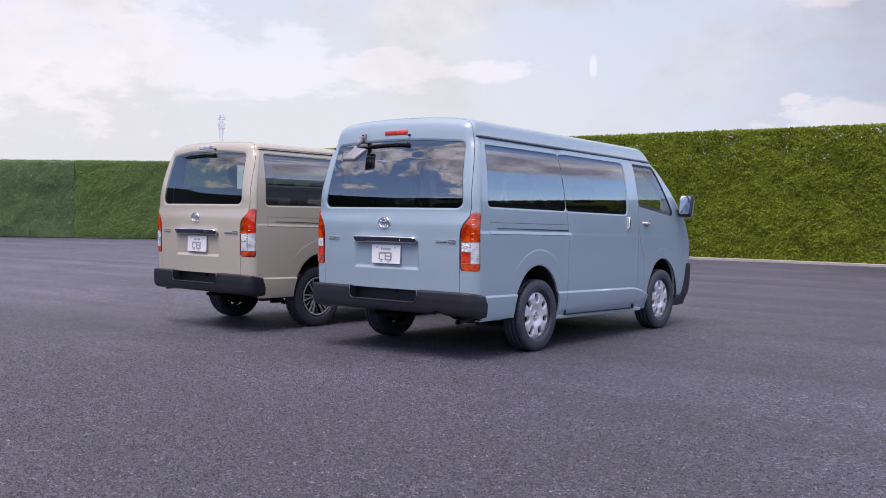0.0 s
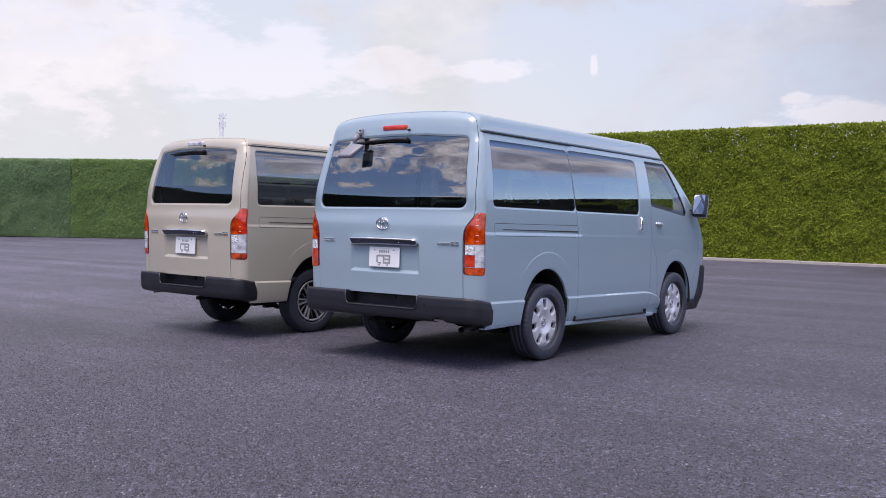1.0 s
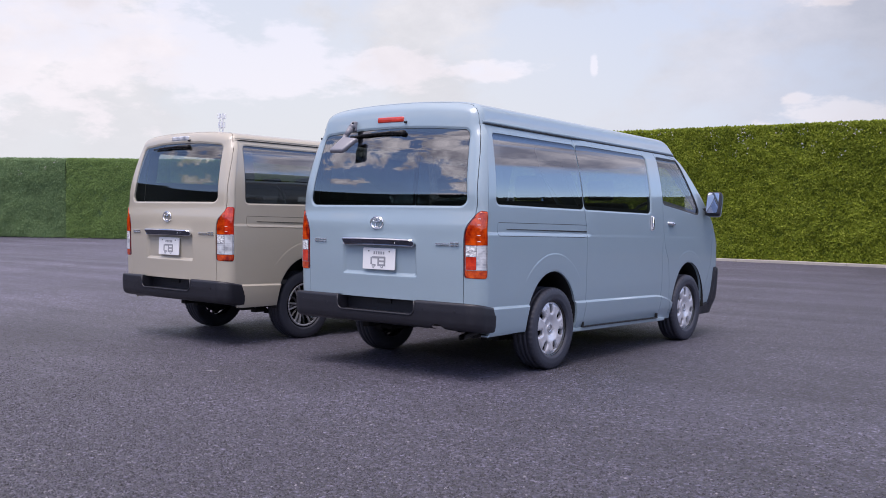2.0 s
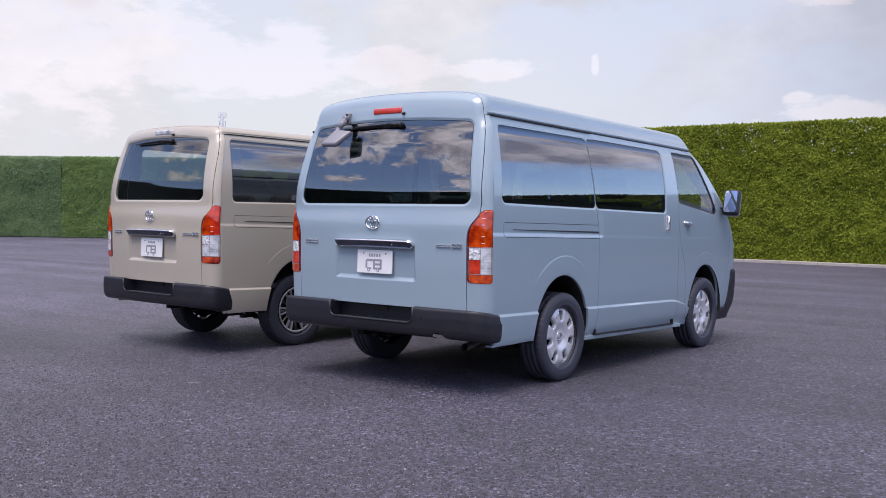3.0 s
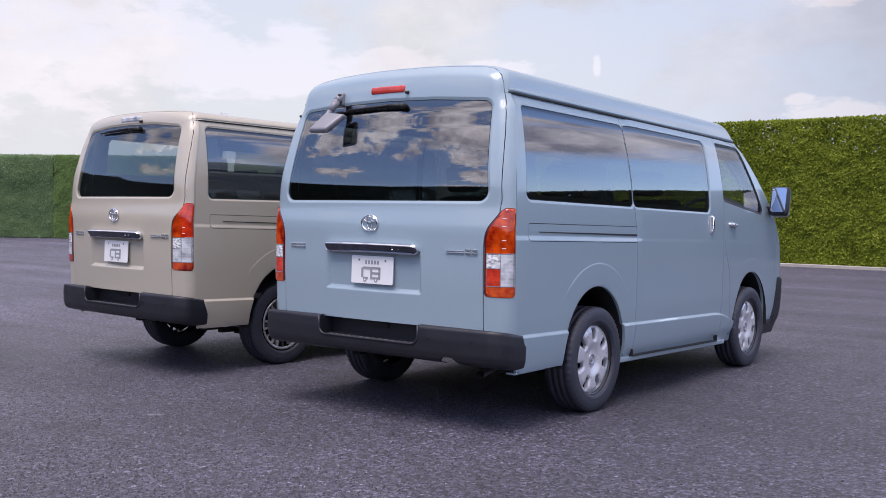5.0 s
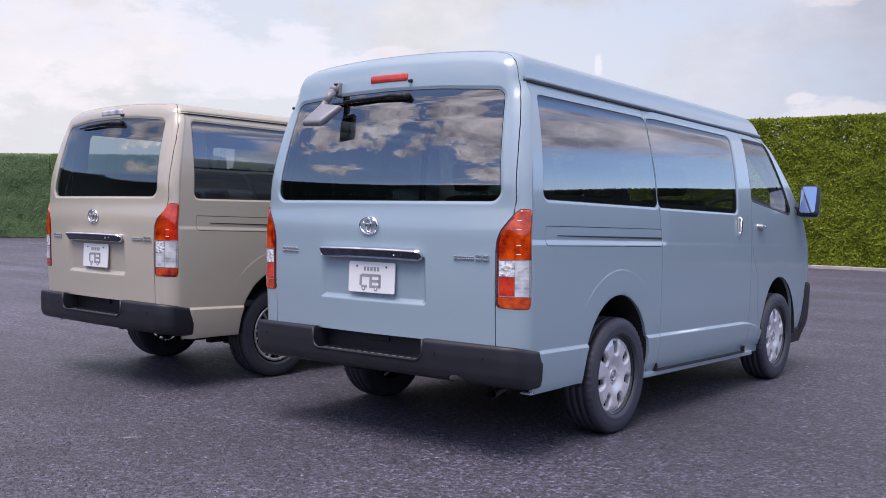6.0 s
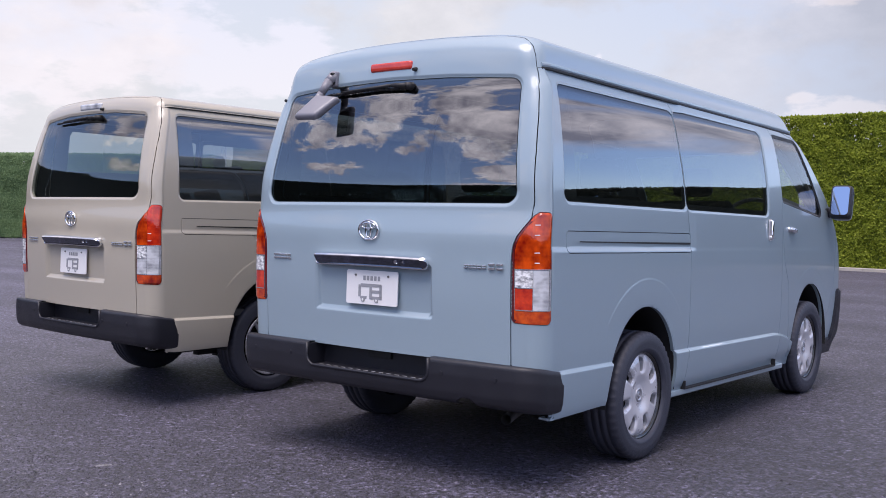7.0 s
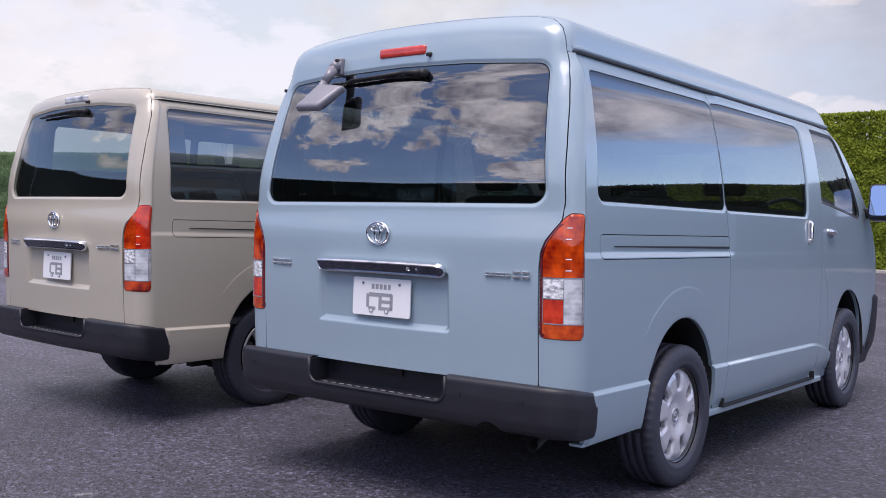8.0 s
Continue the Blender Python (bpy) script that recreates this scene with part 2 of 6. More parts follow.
def asphalt_material():
    m, t, p = nodes_of("asphalt")
    at = add(t, "ShaderNodeNewGeometry").outputs["Position"]
    stone = add(t, "ShaderNodeTexVoronoi", [("Vector", at)], Scale=66.0, Randomness=1.0)
    big = add(t, "ShaderNodeTexNoise", [("Vector", at)], Scale=30.0, Detail=5.0, Roughness=0.75)
    mid = add(t, "ShaderNodeTexNoise", [("Vector", at)], Scale=5.5, Detail=8.0, Roughness=0.72)
    wide = add(t, "ShaderNodeTexNoise", [("Vector", at)], Scale=0.32, Detail=5.0, Roughness=0.55, Distortion=0.6)
    stain = add(t, "ShaderNodeTexNoise", [("Vector", at)], Scale=1.35, Detail=4.0, Roughness=0.6)
    run = add(t, "ShaderNodeMapping", [("Vector", at)])
    run.inputs["Scale"].default_value = (0.05, 0.75, 1.0)
    lane = add(t, "ShaderNodeTexNoise", [("Vector", run.outputs[0])], Scale=1.0, Detail=4.0, Roughness=0.6)
    c1 = ramp(t, stone.outputs["Color"], [(0.08, (0.009, 0.0086, 0.0134)), (0.60, (0.041, 0.039, 0.060)), (0.85, (0.073, 0.069, 0.102)), (0.97, (0.125, 0.119, 0.165))])
    c2 = ramp(t, big.outputs["Fac"], [(0.38, (0.14, 0.14, 0.15)), (0.50, (0.92, 0.92, 0.92)), (0.63, (2.35, 2.35, 2.32))])
    c3 = ramp(t, mid.outputs["Fac"], [(0.3, (0.54, 0.54, 0.57)), (0.72, (1.36, 1.36, 1.34))])
    c4 = ramp(t, wide.outputs["Fac"], [(0.32, (0.70, 0.69, 0.73)), (0.7, (1.36, 1.34, 1.34))])
    c5 = ramp(t, stain.outputs["Fac"], [(0.30, (0.82, 0.82, 0.85)), (0.45, (1.0, 1.0, 1.0)), (0.70, (1.04, 1.04, 1.04)), (0.78, (1.2, 1.2, 1.2))])
    c6 = ramp(t, lane.outputs["Fac"], [(0.34, (0.80, 0.79, 0.82)), (0.66, (1.28, 1.27, 1.27))])
    # the lot's far left is paler, past a ragged edge
    place = add(t, "ShaderNodeSeparateXYZ", [("Vector", at)])
    edge = add(t, "ShaderNodeMath", [(0, wide.outputs["Fac"]), (2, place.outputs["X"])])
    edge.operation, edge.inputs[1].default_value = "MULTIPLY_ADD", -9.0
    far_left = add(t, "ShaderNodeMapRange", [("Value", edge.outputs[0])])
    far_left.inputs["From Min"].default_value, far_left.inputs["From Max"].default_value = -3.0, -16.0
    c7 = ramp(t, far_left.outputs[0], [(0.0, (1.0, 1.0, 1.0)), (1.0, (1.85, 1.85, 1.82))])
    out = c1
    for c in (c2, c3, c4, c5, c6, c7):
        mul = add(t, "ShaderNodeMixRGB", [(1, out), (2, c)])
        mul.blend_type, mul.inputs[0].default_value = "MULTIPLY", 1.0
        out = mul.outputs[0]
    # pale scuffs on the ground
    ragged = add(t, "ShaderNodeTexNoise", [("Vector", at)], Scale=14.0, Detail=6.0, Roughness=0.7)
    for sx, sy, turn, long_, wide_, much in ((-1.0, -1.90, 53, 0.13, 0.055, 0.55), (0.06, -2.18, 40, 0.10, 0.04, 0.25), (0.28, -2.14, 30, 0.11, 0.04, 0.25), (1.04, -5.03, 40, 0.30, 0.04, 0.2)):
        mp = add(t, "ShaderNodeMapping", [("Vector", at)])
        mp.vector_type = "TEXTURE"
        mp.inputs["Location"].default_value, mp.inputs["Rotation"].default_value = (sx, sy, 0), (0, 0, radians(turn))
        mp.inputs["Scale"].default_value = (long_, wide_, 1)
        ln = add(t, "ShaderNodeVectorMath", [(0, mp.outputs[0])])
        ln.operation = "LENGTH"
        s1 = add(t, "ShaderNodeMath", [(0, ln.outputs["Value"]), (1, ragged.outputs["Fac"])])
        s1.operation = "ADD"
        mask = ramp(t, s1.outputs[0], [(0.55, (much,) * 3), (1.35, (0, 0, 0))])
        mx = add(t, "ShaderNodeMixRGB", [(0, mask), (1, out)])
        mx.inputs[2].default_value = (0.42, 0.41, 0.41, 1)
        out = mx.outputs[0]
    t.links.new(out, p.inputs["Base Color"])
    t.links.new(ramp(t, lane.outputs["Fac"], [(0.3, (0.68,) * 3), (0.7, (0.52,) * 3)]), p.inputs["Roughness"])
    p.inputs["Specular IOR Level"].default_value = 1.0
    p.inputs["Diffuse Roughness"].default_value = 1.0
    b1 = add(t, "ShaderNodeBump", [("Height", stone.outputs["Distance"])], Strength=1.0, Distance=0.009)
    b2 = add(t, "ShaderNodeBump", [("Height", big.outputs["Fac"]), ("Normal", b1.outputs[0])], Strength=0.8, Distance=0.014)
    t.links.new(b2.outputs[0], p.inputs["Normal"])
    return m


def leaf_material(name, stops, trans=0.25):
    m, t, p = nodes_of(name)
    isl = add(t, "ShaderNodeNewGeometry")
    at = isl.outputs["Position"]
    patch = add(t, "ShaderNodeTexNoise", [("Vector", at)], Scale=0.9, Detail=5.0, Roughness=0.65)
    mixv = add(t, "ShaderNodeMath", [(0, isl.outputs["Random Per Island"]), (1, patch.outputs["Fac"])])
    mixv.operation = "ADD"
    half = add(t, "ShaderNodeMath", [(0, mixv.outputs[0])])
    half.operation, half.inputs[1].default_value = "MULTIPLY", 0.5
    t.links.new(ramp(t, half.outputs[0], stops), p.inputs["Base Color"])
    p.inputs["Roughness"].default_value = 0.55
    p.inputs["Subsurface Weight"].default_value = 0.0
    p.inputs["Specular IOR Level"].default_value = 0.2
    tl = add(t, "ShaderNodeBsdfTranslucent")
    t.links.new(ramp(t, half.outputs[0], stops), tl.inputs["Color"])
    mix = add(t, "ShaderNodeMixShader", [(1, p.outputs[0]), (2, tl.outputs[0])])
    mix.inputs[0].default_value = trans
    t.links.new(mix.outputs[0], t.nodes["Material Output"].inputs["Surface"])
    return m


M_ASPHALT = asphalt_material()
def stone_material():
    """Dark and pale chippings, each of one tone."""
    m, t, p = nodes_of("aggregate_stone")
    isl = add(t, "ShaderNodeNewGeometry").outputs["Random Per Island"]
    t.links.new(ramp(t, isl, [(0.0, (0.012, 0.012, 0.017)), (0.55, (0.042, 0.040, 0.058)), (0.85, (0.082, 0.078, 0.105)), (0.97, (0.12, 0.115, 0.145)), (1.0, (0.24, 0.23, 0.26))]), p.inputs["Base Color"])
    p.inputs["Roughness"].default_value = 0.6
    return m


M_STONE = stone_material()
M_LEAF = leaf_material("hedge_leaf", [(0.22, (0.118, 0.158, 0.013)), (0.5, (0.218, 0.272, 0.021)), (0.78, (0.36, 0.41, 0.048))], 0.4)
M_LEAF_COOL = leaf_material("cool_hedge_leaf", [(0.22, (0.155, 0.240, 0.116)), (0.5, (0.188, 0.282, 0.135)), (0.78, (0.222, 0.325, 0.155))], 0.4)
M_LEAF_GREEN = leaf_material("green_hedge_leaf", [(0.22, (0.178, 0.280, 0.095)), (0.5, (0.220, 0.330, 0.108)), (0.78, (0.265, 0.385, 0.13))], 0.4)
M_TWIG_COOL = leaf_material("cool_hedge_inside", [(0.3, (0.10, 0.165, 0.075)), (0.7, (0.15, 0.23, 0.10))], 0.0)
# shade put into the leaf colour, for hedges seen only as reflections
M_LEAF_DARKENED = leaf_material("dark_hedge_leaf", [(0.22, (0.010, 0.014, 0.008)), (0.5, (0.018, 0.024, 0.013)), (0.78, (0.03, 0.038, 0.020))], 0.1)
M_TWIG_DARKENED = leaf_material("dark_hedge_inside", [(0.3, (0.008, 0.010, 0.006)), (0.7, (0.014, 0.018, 0.01))], 0.0)
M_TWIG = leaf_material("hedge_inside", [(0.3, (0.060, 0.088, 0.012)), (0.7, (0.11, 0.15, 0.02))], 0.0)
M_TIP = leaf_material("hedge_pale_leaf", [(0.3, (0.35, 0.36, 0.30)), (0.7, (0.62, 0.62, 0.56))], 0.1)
M_KERB = surface("kerb_concrete", (0.37, 0.34, 0.30), 0.85, vary=0.2, scale=2.0, fine=90, bump=0.4)
M_BLUE = surface("blue_grey_paint", (0.278, 0.364, 0.422), 0.36, vary=0.015, scale=2.0, coat=0.85, rough_vary=0.02)
M_BEIGE = surface("beige_paint", (0.43, 0.392, 0.318), 0.38, vary=0.015, scale=2.0, coat=0.8, rough_vary=0.02)
M_PLASTIC = surface("black_bumper_plastic", (0.014, 0.014, 0.020), 0.42, vary=0.15, scale=9, fine=420, bump=0.25)
M_RUBBER = surface("tyre_rubber", (0.036, 0.039, 0.056), 0.55, vary=0.22, scale=14, fine=160, bump=0.3)
M_SEAL = surface("black_rubber_seal", (0.012, 0.012, 0.013), 0.55, vary=0.2)
M_DARK = surface("dark_underbody", (0.018, 0.018, 0.019), 0.8, vary=0.3, scale=10, bump=0.3)
M_TRIM = surface("grey_cabin_trim", (0.085, 0.083, 0.082), 0.75, vary=0.12, scale=8, fine=300, bump=0.2)
M_HEAD = surface("pale_headliner", (0.36, 0.35, 0.33), 0.9, vary=0.06, fine=250, bump=0.2)
M_SEAT = surface("dark_seat_cloth", (0.045, 0.045, 0.050), 0.9, vary=0.2, scale=12, fine=500, bump=0.5)
M_CHROME = surface("chrome", (0.84, 0.85, 0.87), 0.045, 1.0, vary=0.02, rough_vary=0.01)
M_BADGE = surface("satin_chrome", (0.66, 0.67, 0.69), 0.22, 0.85, vary=0.04)
# chrome with a dark reflection put into its colour
M_CHROME_DARK = surface("smoked_chrome", (0.16, 0.175, 0.225), 0.06, 1.0, vary=0.03, rough_vary=0.02)
M_SILVER = surface("silver_wheel_paint", (0.62, 0.62, 0.66), 0.30, 0.25, vary=0.05, scale=10, coat=0.4)
M_ALLOY = surface("machined_alloy", (0.50, 0.50, 0.53), 0.28, 0.7, vary=0.05)
M_BLACKW = surface("black_wheel_paint", (0.015, 0.015, 0.016), 0.25, vary=0.1, coat=0.6)
M_STEEL = surface("dull_steel", (0.22, 0.22, 0.22), 0.45, 0.8, vary=0.2, scale=14)
M_PLATE = surface("white_plate", (0.80, 0.80, 0.80), 0.4, vary=0.02)
M_INK = surface("grey_plate_print", (0.30, 0.31, 0.33), 0.5, vary=0.03)
M_GREYP = surface("grey_mirror_shell", (0.20, 0.20, 0.23), 0.40, vary=0.08, coat=0.3)
M_PRIVACY = pane("privacy_glass", (0.25, 0.285, 0.295), 2.4)
M_TINT = pane("light_tinted_glass", (0.46, 0.50, 0.50), 2.3)
M_TINT_REAR = pane("pale_tinted_rear_glass", (0.86, 0.92, 0.90), 2.0)
M_CLEAR = pane("clear_glass", (0.80, 0.86, 0.84), 1.6)
M_ORANGE = lens("red_orange_lens", (0.20, 0.004, 0.002), (0.72, 0.080, 0.004), 14.0, 0.10, (1.0, 1.0, 0.8))
M_AMBER = lens("amber_lens", (0.30, 0.010, 0.003), (0.74, 0.105, 0.006), 18.0)
M_BORDER = lens("dark_red_lens_border", (0.07, 0.006, 0.010), (0.14, 0.010, 0.012), 20.0)
M_RED = lens("red_lens", (0.36, 0.010, 0.006), (0.70, 0.050, 0.010), 19.0)
M_BRAKE = lens("high_lamp_red", (0.52, 0.040, 0.025), (0.66, 0.062, 0.040), 22.0)
M_WHITEL = lens("clear_lens", (0.14, 0.15, 0.17), (0.92, 0.93, 0.94), 46.0, 0.10, (1.0, 1.0, 1.6), 0.35, 0.05)
M_PALEL = lens("pale_lens", (0.26, 0.27, 0.30), (0.62, 0.64, 0.67), 14.0, 0.10, (1.0, 1.0, 1.3), 0.2, 0.05)
M_MIRROR = surface("mirror_face", (0.55, 0.60, 0.68), 0.01, 1.0, vary=0.0, rough_vary=0.0)
M_GALV = surface("galvanised_mast", (0.72, 0.73, 0.74), 0.7, 0.0, vary=0.1)


# ---- mesh helpers ----
def flat_mesh(name, verts, faces, material, smooth=True):
    me = bpy.data.meshes.new(name)
    me.from_pydata([tuple(v) for v in verts], [], [tuple(int(i) for i in f) for f in faces])
    me.materials.append(material)
    if smooth:
        me.polygons.foreach_set("use_smooth", np.ones(len(me.polygons), bool))
    me.update()
    return me


def analytic(me, normals_):
    """Gives a sheet its true smooth normals, so that its reflections stay clean."""
    n = np.zeros((len(me.vertices), 3))
    n[:len(normals_)] = normals_
    me.normals_split_custom_set_from_vertices([tuple(v) for v in n])


def link_part(name, me, parent=None, label="", m=None):
    ob = new(name, me)
    if parent is not None:
        ob.parent = parent
    if m is not None:
        ob.matrix_local = m
    return tagged(ob, label)


def part(name, bm, material, parent=None, label="", smooth=False, m=None):
    me = bpy.data.meshes.new(name)
    bmesh.ops.recalc_face_normals(bm, faces=bm.faces)
    bm.to_mesh(me)
    bm.free()
    me.materials.append(material)
    if smooth:
        me.polygons.foreach_set("use_smooth", [True] * len(me.polygons))
    return link_part(name, me, parent, label, m)


def box(bm, x0, x1, y0, y1, z0, z1, bevel=0.0, seg=2):
    r = bmesh.ops.create_cube(bm, size=1.0, matrix=Matrix.Translation(((x0 + x1) / 2, (y0 + y1) / 2, (z0 + z1) / 2)) @ Matrix.Diagonal((x1 - x0, y1 - y0, z1 - z0, 1)))
    if bevel:
        es = {e for v in r["verts"] for e in v.link_edges}
        bmesh.ops.bevel(bm, geom=list(es), offset=bevel, segments=seg, affect="EDGES", profile=0.6)
    return r["verts"]


def rod(bm, a, b, r0, r1=None, n=14, cap=True):
    """A tapered bar from a to b."""
    a, b = Vector(a), Vector(b)
    d = b - a
    q = d.to_track_quat("Z", "Y").to_matrix().to_4x4()
    return bmesh.ops.create_cone(bm, cap_ends=cap, segments=n, radius1=r0, radius2=r0 if r1 is None else r1, depth=d.length,
                                 matrix=Matrix.Translation((a + b) / 2) @ q)["verts"]


def tube(bm, pts, r, n=10):
    """A round bar swept along points that lie near one xz plane."""
    pts = [Vector(q) for q in pts]
    rings = []
    for i, q in enumerate(pts):
        along = (pts[min(i + 1, len(pts) - 1)] - pts[max(i - 1, 0)]).normalized()
        u = along.cross(Vector((0, 1, 0))).normalized()
        w = along.cross(u)
        rings.append([bm.verts.new(q + (u * math.cos(2 * math.pi * j / n) + w * math.sin(2 * math.pi * j / n)) * r) for j in range(n)])
    for a, b in zip(rings[:-1], rings[1:]):
        for j in range(n):
            bm.faces.new((a[j], a[(j + 1) % n], b[(j + 1) % n], b[j]))
    bm.faces.new(rings[0])
    bm.faces.new(rings[-1])


def lathe(profile, n, axis="x"):
    """Verts and quads of a profile of (along, radius) turned round an axis."""
    vs, fs, k = [], [], len(profile)
    for i in range(n):
        a = 2 * math.pi * i / n
        for u, r in profile:
            vs.append((u, r * math.cos(a), r * math.sin(a)) if axis == "x" else (r * math.cos(a), r * math.sin(a), u))
    for i in range(n):
        j = (i + 1) % n
        for p in range(k - 1):
            fs.append((i * k + p, i * k + p + 1, j * k + p + 1, j * k + p))
    return vs, fs


def spline(keys):
    """Smooth interpolation through (t, value) keys."""
    t = np.array([k[0] for k in keys], float)
    v = np.array([k[1] for k in keys], float)
    slope = np.diff(v) / np.diff(t)
    m = np.empty_like(v)
    m[0], m[-1] = slope[0], slope[-1]
    for i in range(1, len(v) - 1):
        m[i] = 0.0 if slope[i - 1] * slope[i] <= 0 else 2 * slope[i - 1] * slope[i] / (slope[i - 1] + slope[i])

    def f(x):
        x = np.clip(np.asarray(x, float), t[0], t[-1])
        i = np.clip(np.searchsorted(t, x) - 1, 0, len(t) - 2)
        h = t[i + 1] - t[i]
        u = (x - t[i]) / h
        return ((1 + 2 * u) * (1 - u) ** 2 * v[i] + u * (1 - u) ** 2 * h * m[i] + u * u * (3 - 2 * u) * v[i + 1] + u * u * (u - 1) * h * m[i + 1])
    return f


def smooth(x):
    x = np.clip(x, 0, 1)
    return x * x * (3 - 2 * x)


def poly_sdf(pts, radius=0.0):
    """Signed distance to a polygon with rounded corners; negative inside."""
    P = np.array(pts, float)
    if radius:
        area = np.sum(P[:, 0] * np.roll(P[:, 1], -1) - np.roll(P[:, 0], -1) * P[:, 1])
        if area < 0:
            P = P[::-1]
        n = len(P)
        Q = []
        for i in range(n):
            e0, e1 = P[i] - P[i - 1], P[(i + 1) % n] - P[i]
            n0 = np.array([-e0[1], e0[0]]) / np.hypot(*e0)
            n1 = np.array([-e1[1], e1[0]]) / np.hypot(*e1)
            Q.append(P[i] + (n0 + n1) * radius / (1 + n0 @ n1))
        P = np.array(Q)

    def f(a, b):
        p = np.stack([a, b], -1)
        best = np.full(len(p), 1e9)
        inside = np.zeros(len(p), bool)
        for i in range(len(P)):
            c, d = P[i], P[(i + 1) % len(P)]
            e = d - c
            w = p - c
            u = np.clip((w @ e) / (e @ e), 0, 1)
            best = np.minimum(best, np.hypot(*(w - u[:, None] * e).T))
            with np.errstate(divide="ignore", invalid="ignore"):
                cross = ((c[1] > p[:, 1]) != (d[1] > p[:, 1])) & (p[:, 0] < (d[0] - c[0]) * (p[:, 1] - c[1]) / (d[1] - c[1]) + c[0])
            inside ^= cross
        return np.where(inside, -best, best) - radius
    return f


def grid(us, vs):
    nu, nv = len(us), len(vs)
    uv = np.stack(np.meshgrid(us, vs, indexing="ij"), -1).reshape(-1, 2)
    i = (np.arange(nu - 1)[:, None] * nv + np.arange(nv - 1)[None, :]).ravel()
    return uv, np.concatenate([np.stack([i, i + nv, i + nv + 1], 1), np.stack([i, i + nv + 1, i + 1], 1)])


def split(uv, tri, value, eps):
    """Cuts the triangles along value(uv) = 0."""
    d = value(uv)
    near = np.abs(d) < eps
    if near.any():
        w = uv[near].copy()
        for _ in range(2):
            f0, e = value(w), 5e-4
            gu = (value(w + np.array([e, 0])) - value(w - np.array([e, 0]))) / (2 * e)
            gv = (value(w + np.array([0, e])) - value(w - np.array([0, e]))) / (2 * e)
            g2 = np.maximum(gu * gu + gv * gv, 0.05)
            w = w - np.clip(np.stack([f0 * gu / g2, f0 * gv / g2], 1), -1.5 * eps, 1.5 * eps)
        uv = uv.copy()
        uv[near] = w
    d[near] = 0
    s = np.sign(d)[tri]
    cut = (s.min(1) < 0) & (s.max(1) > 0)
    if not cut.any():
        return uv, tri
    extra, known, made = [], {}, []

    def mid(i, j):
        key = (i, j) if i < j else (j, i)
        if key not in known:
            w = d[i] / (d[i] - d[j])
            known[key] = len(uv) + len(extra)
            extra.append(uv[i] + (uv[j] - uv[i]) * w)
        return known[key]

    for t in tri[cut]:
        t = [int(i) for i in t]
        g = [int(np.sign(d[i])) for i in t]
        if 0 in g:
            k = g.index(0)
            a, b, c = t[k], t[(k + 1) % 3], t[(k + 2) % 3]
            x = mid(b, c)
            made += [(a, b, x), (a, x, c)]
        else:
            k = next(i for i in range(3) if g[i] != g[(i + 1) % 3] and g[i] != g[(i + 2) % 3])
            a, b, c = t[k], t[(k + 1) % 3], t[(k + 2) % 3]
            x, y = mid(a, b), mid(a, c)
            made += [(a, x, y), (x, b, c), (x, c, y)]
    return np.concatenate([uv, np.array(extra)]), np.concatenate([tri[~cut], np.array(made)])


def skin(pos, nor, tri, inset=0.0, depth=0.0, back=False):
    """Verts and faces of one panel: drawn in by inset at its border, with an edge turned inwards by depth."""
    used, inv = np.unique(tri, return_inverse=True)
    t = inv.reshape(-1, 3)
    p, n = pos[used].copy(), nor[used]
    e = np.concatenate([t[:, [0, 1]], t[:, [1, 2]], t[:, [2, 0]]])
    third = np.concatenate([t[:, 2], t[:, 0], t[:, 1]])
    key = np.sort(e, 1)
    _, idx, cnt = np.unique(key, axis=0, return_index=True, return_counts=True)
    rim = idx[cnt == 1]
    a, b, c = e[rim, 0], e[rim, 1], third[rim]
    if inset:
        ed = p[b] - p[a]
        ed /= np.maximum(np.linalg.norm(ed, axis=1), 1e-9)[:, None]
        q = p[c] - p[a]
        q -= (q * ed).sum(1)[:, None] * ed
        q /= np.maximum(np.linalg.norm(q, axis=1), 1e-9)[:, None]
        acc = np.zeros_like(p)
        np.add.at(acc, a, q)
        np.add.at(acc, b, q)
        ln = np.linalg.norm(acc, axis=1)
        on = ln > 1e-6
        p[on] += acc[on] / ln[on][:, None] * inset
    verts, faces = [p], [tuple(f) for f in t]
    if depth:
        rv = np.unique(np.concatenate([a, b]))
        at = {int(v): len(p) + i for i, v in enumerate(rv)}
        k = len(rv)
        verts += [p[rv], p[rv] - n[rv] * depth]
        faces += [(at[int(j)], at[int(i)], at[int(i)] + k, at[int(j)] + k) for i, j in zip(a, b)]
    return np.concatenate(verts), faces


def mirrored(verts, faces):
    v = np.array(verts, float).copy()
    v[:, 0] *= -1
    return v, [tuple(reversed(f)) for f in faces]


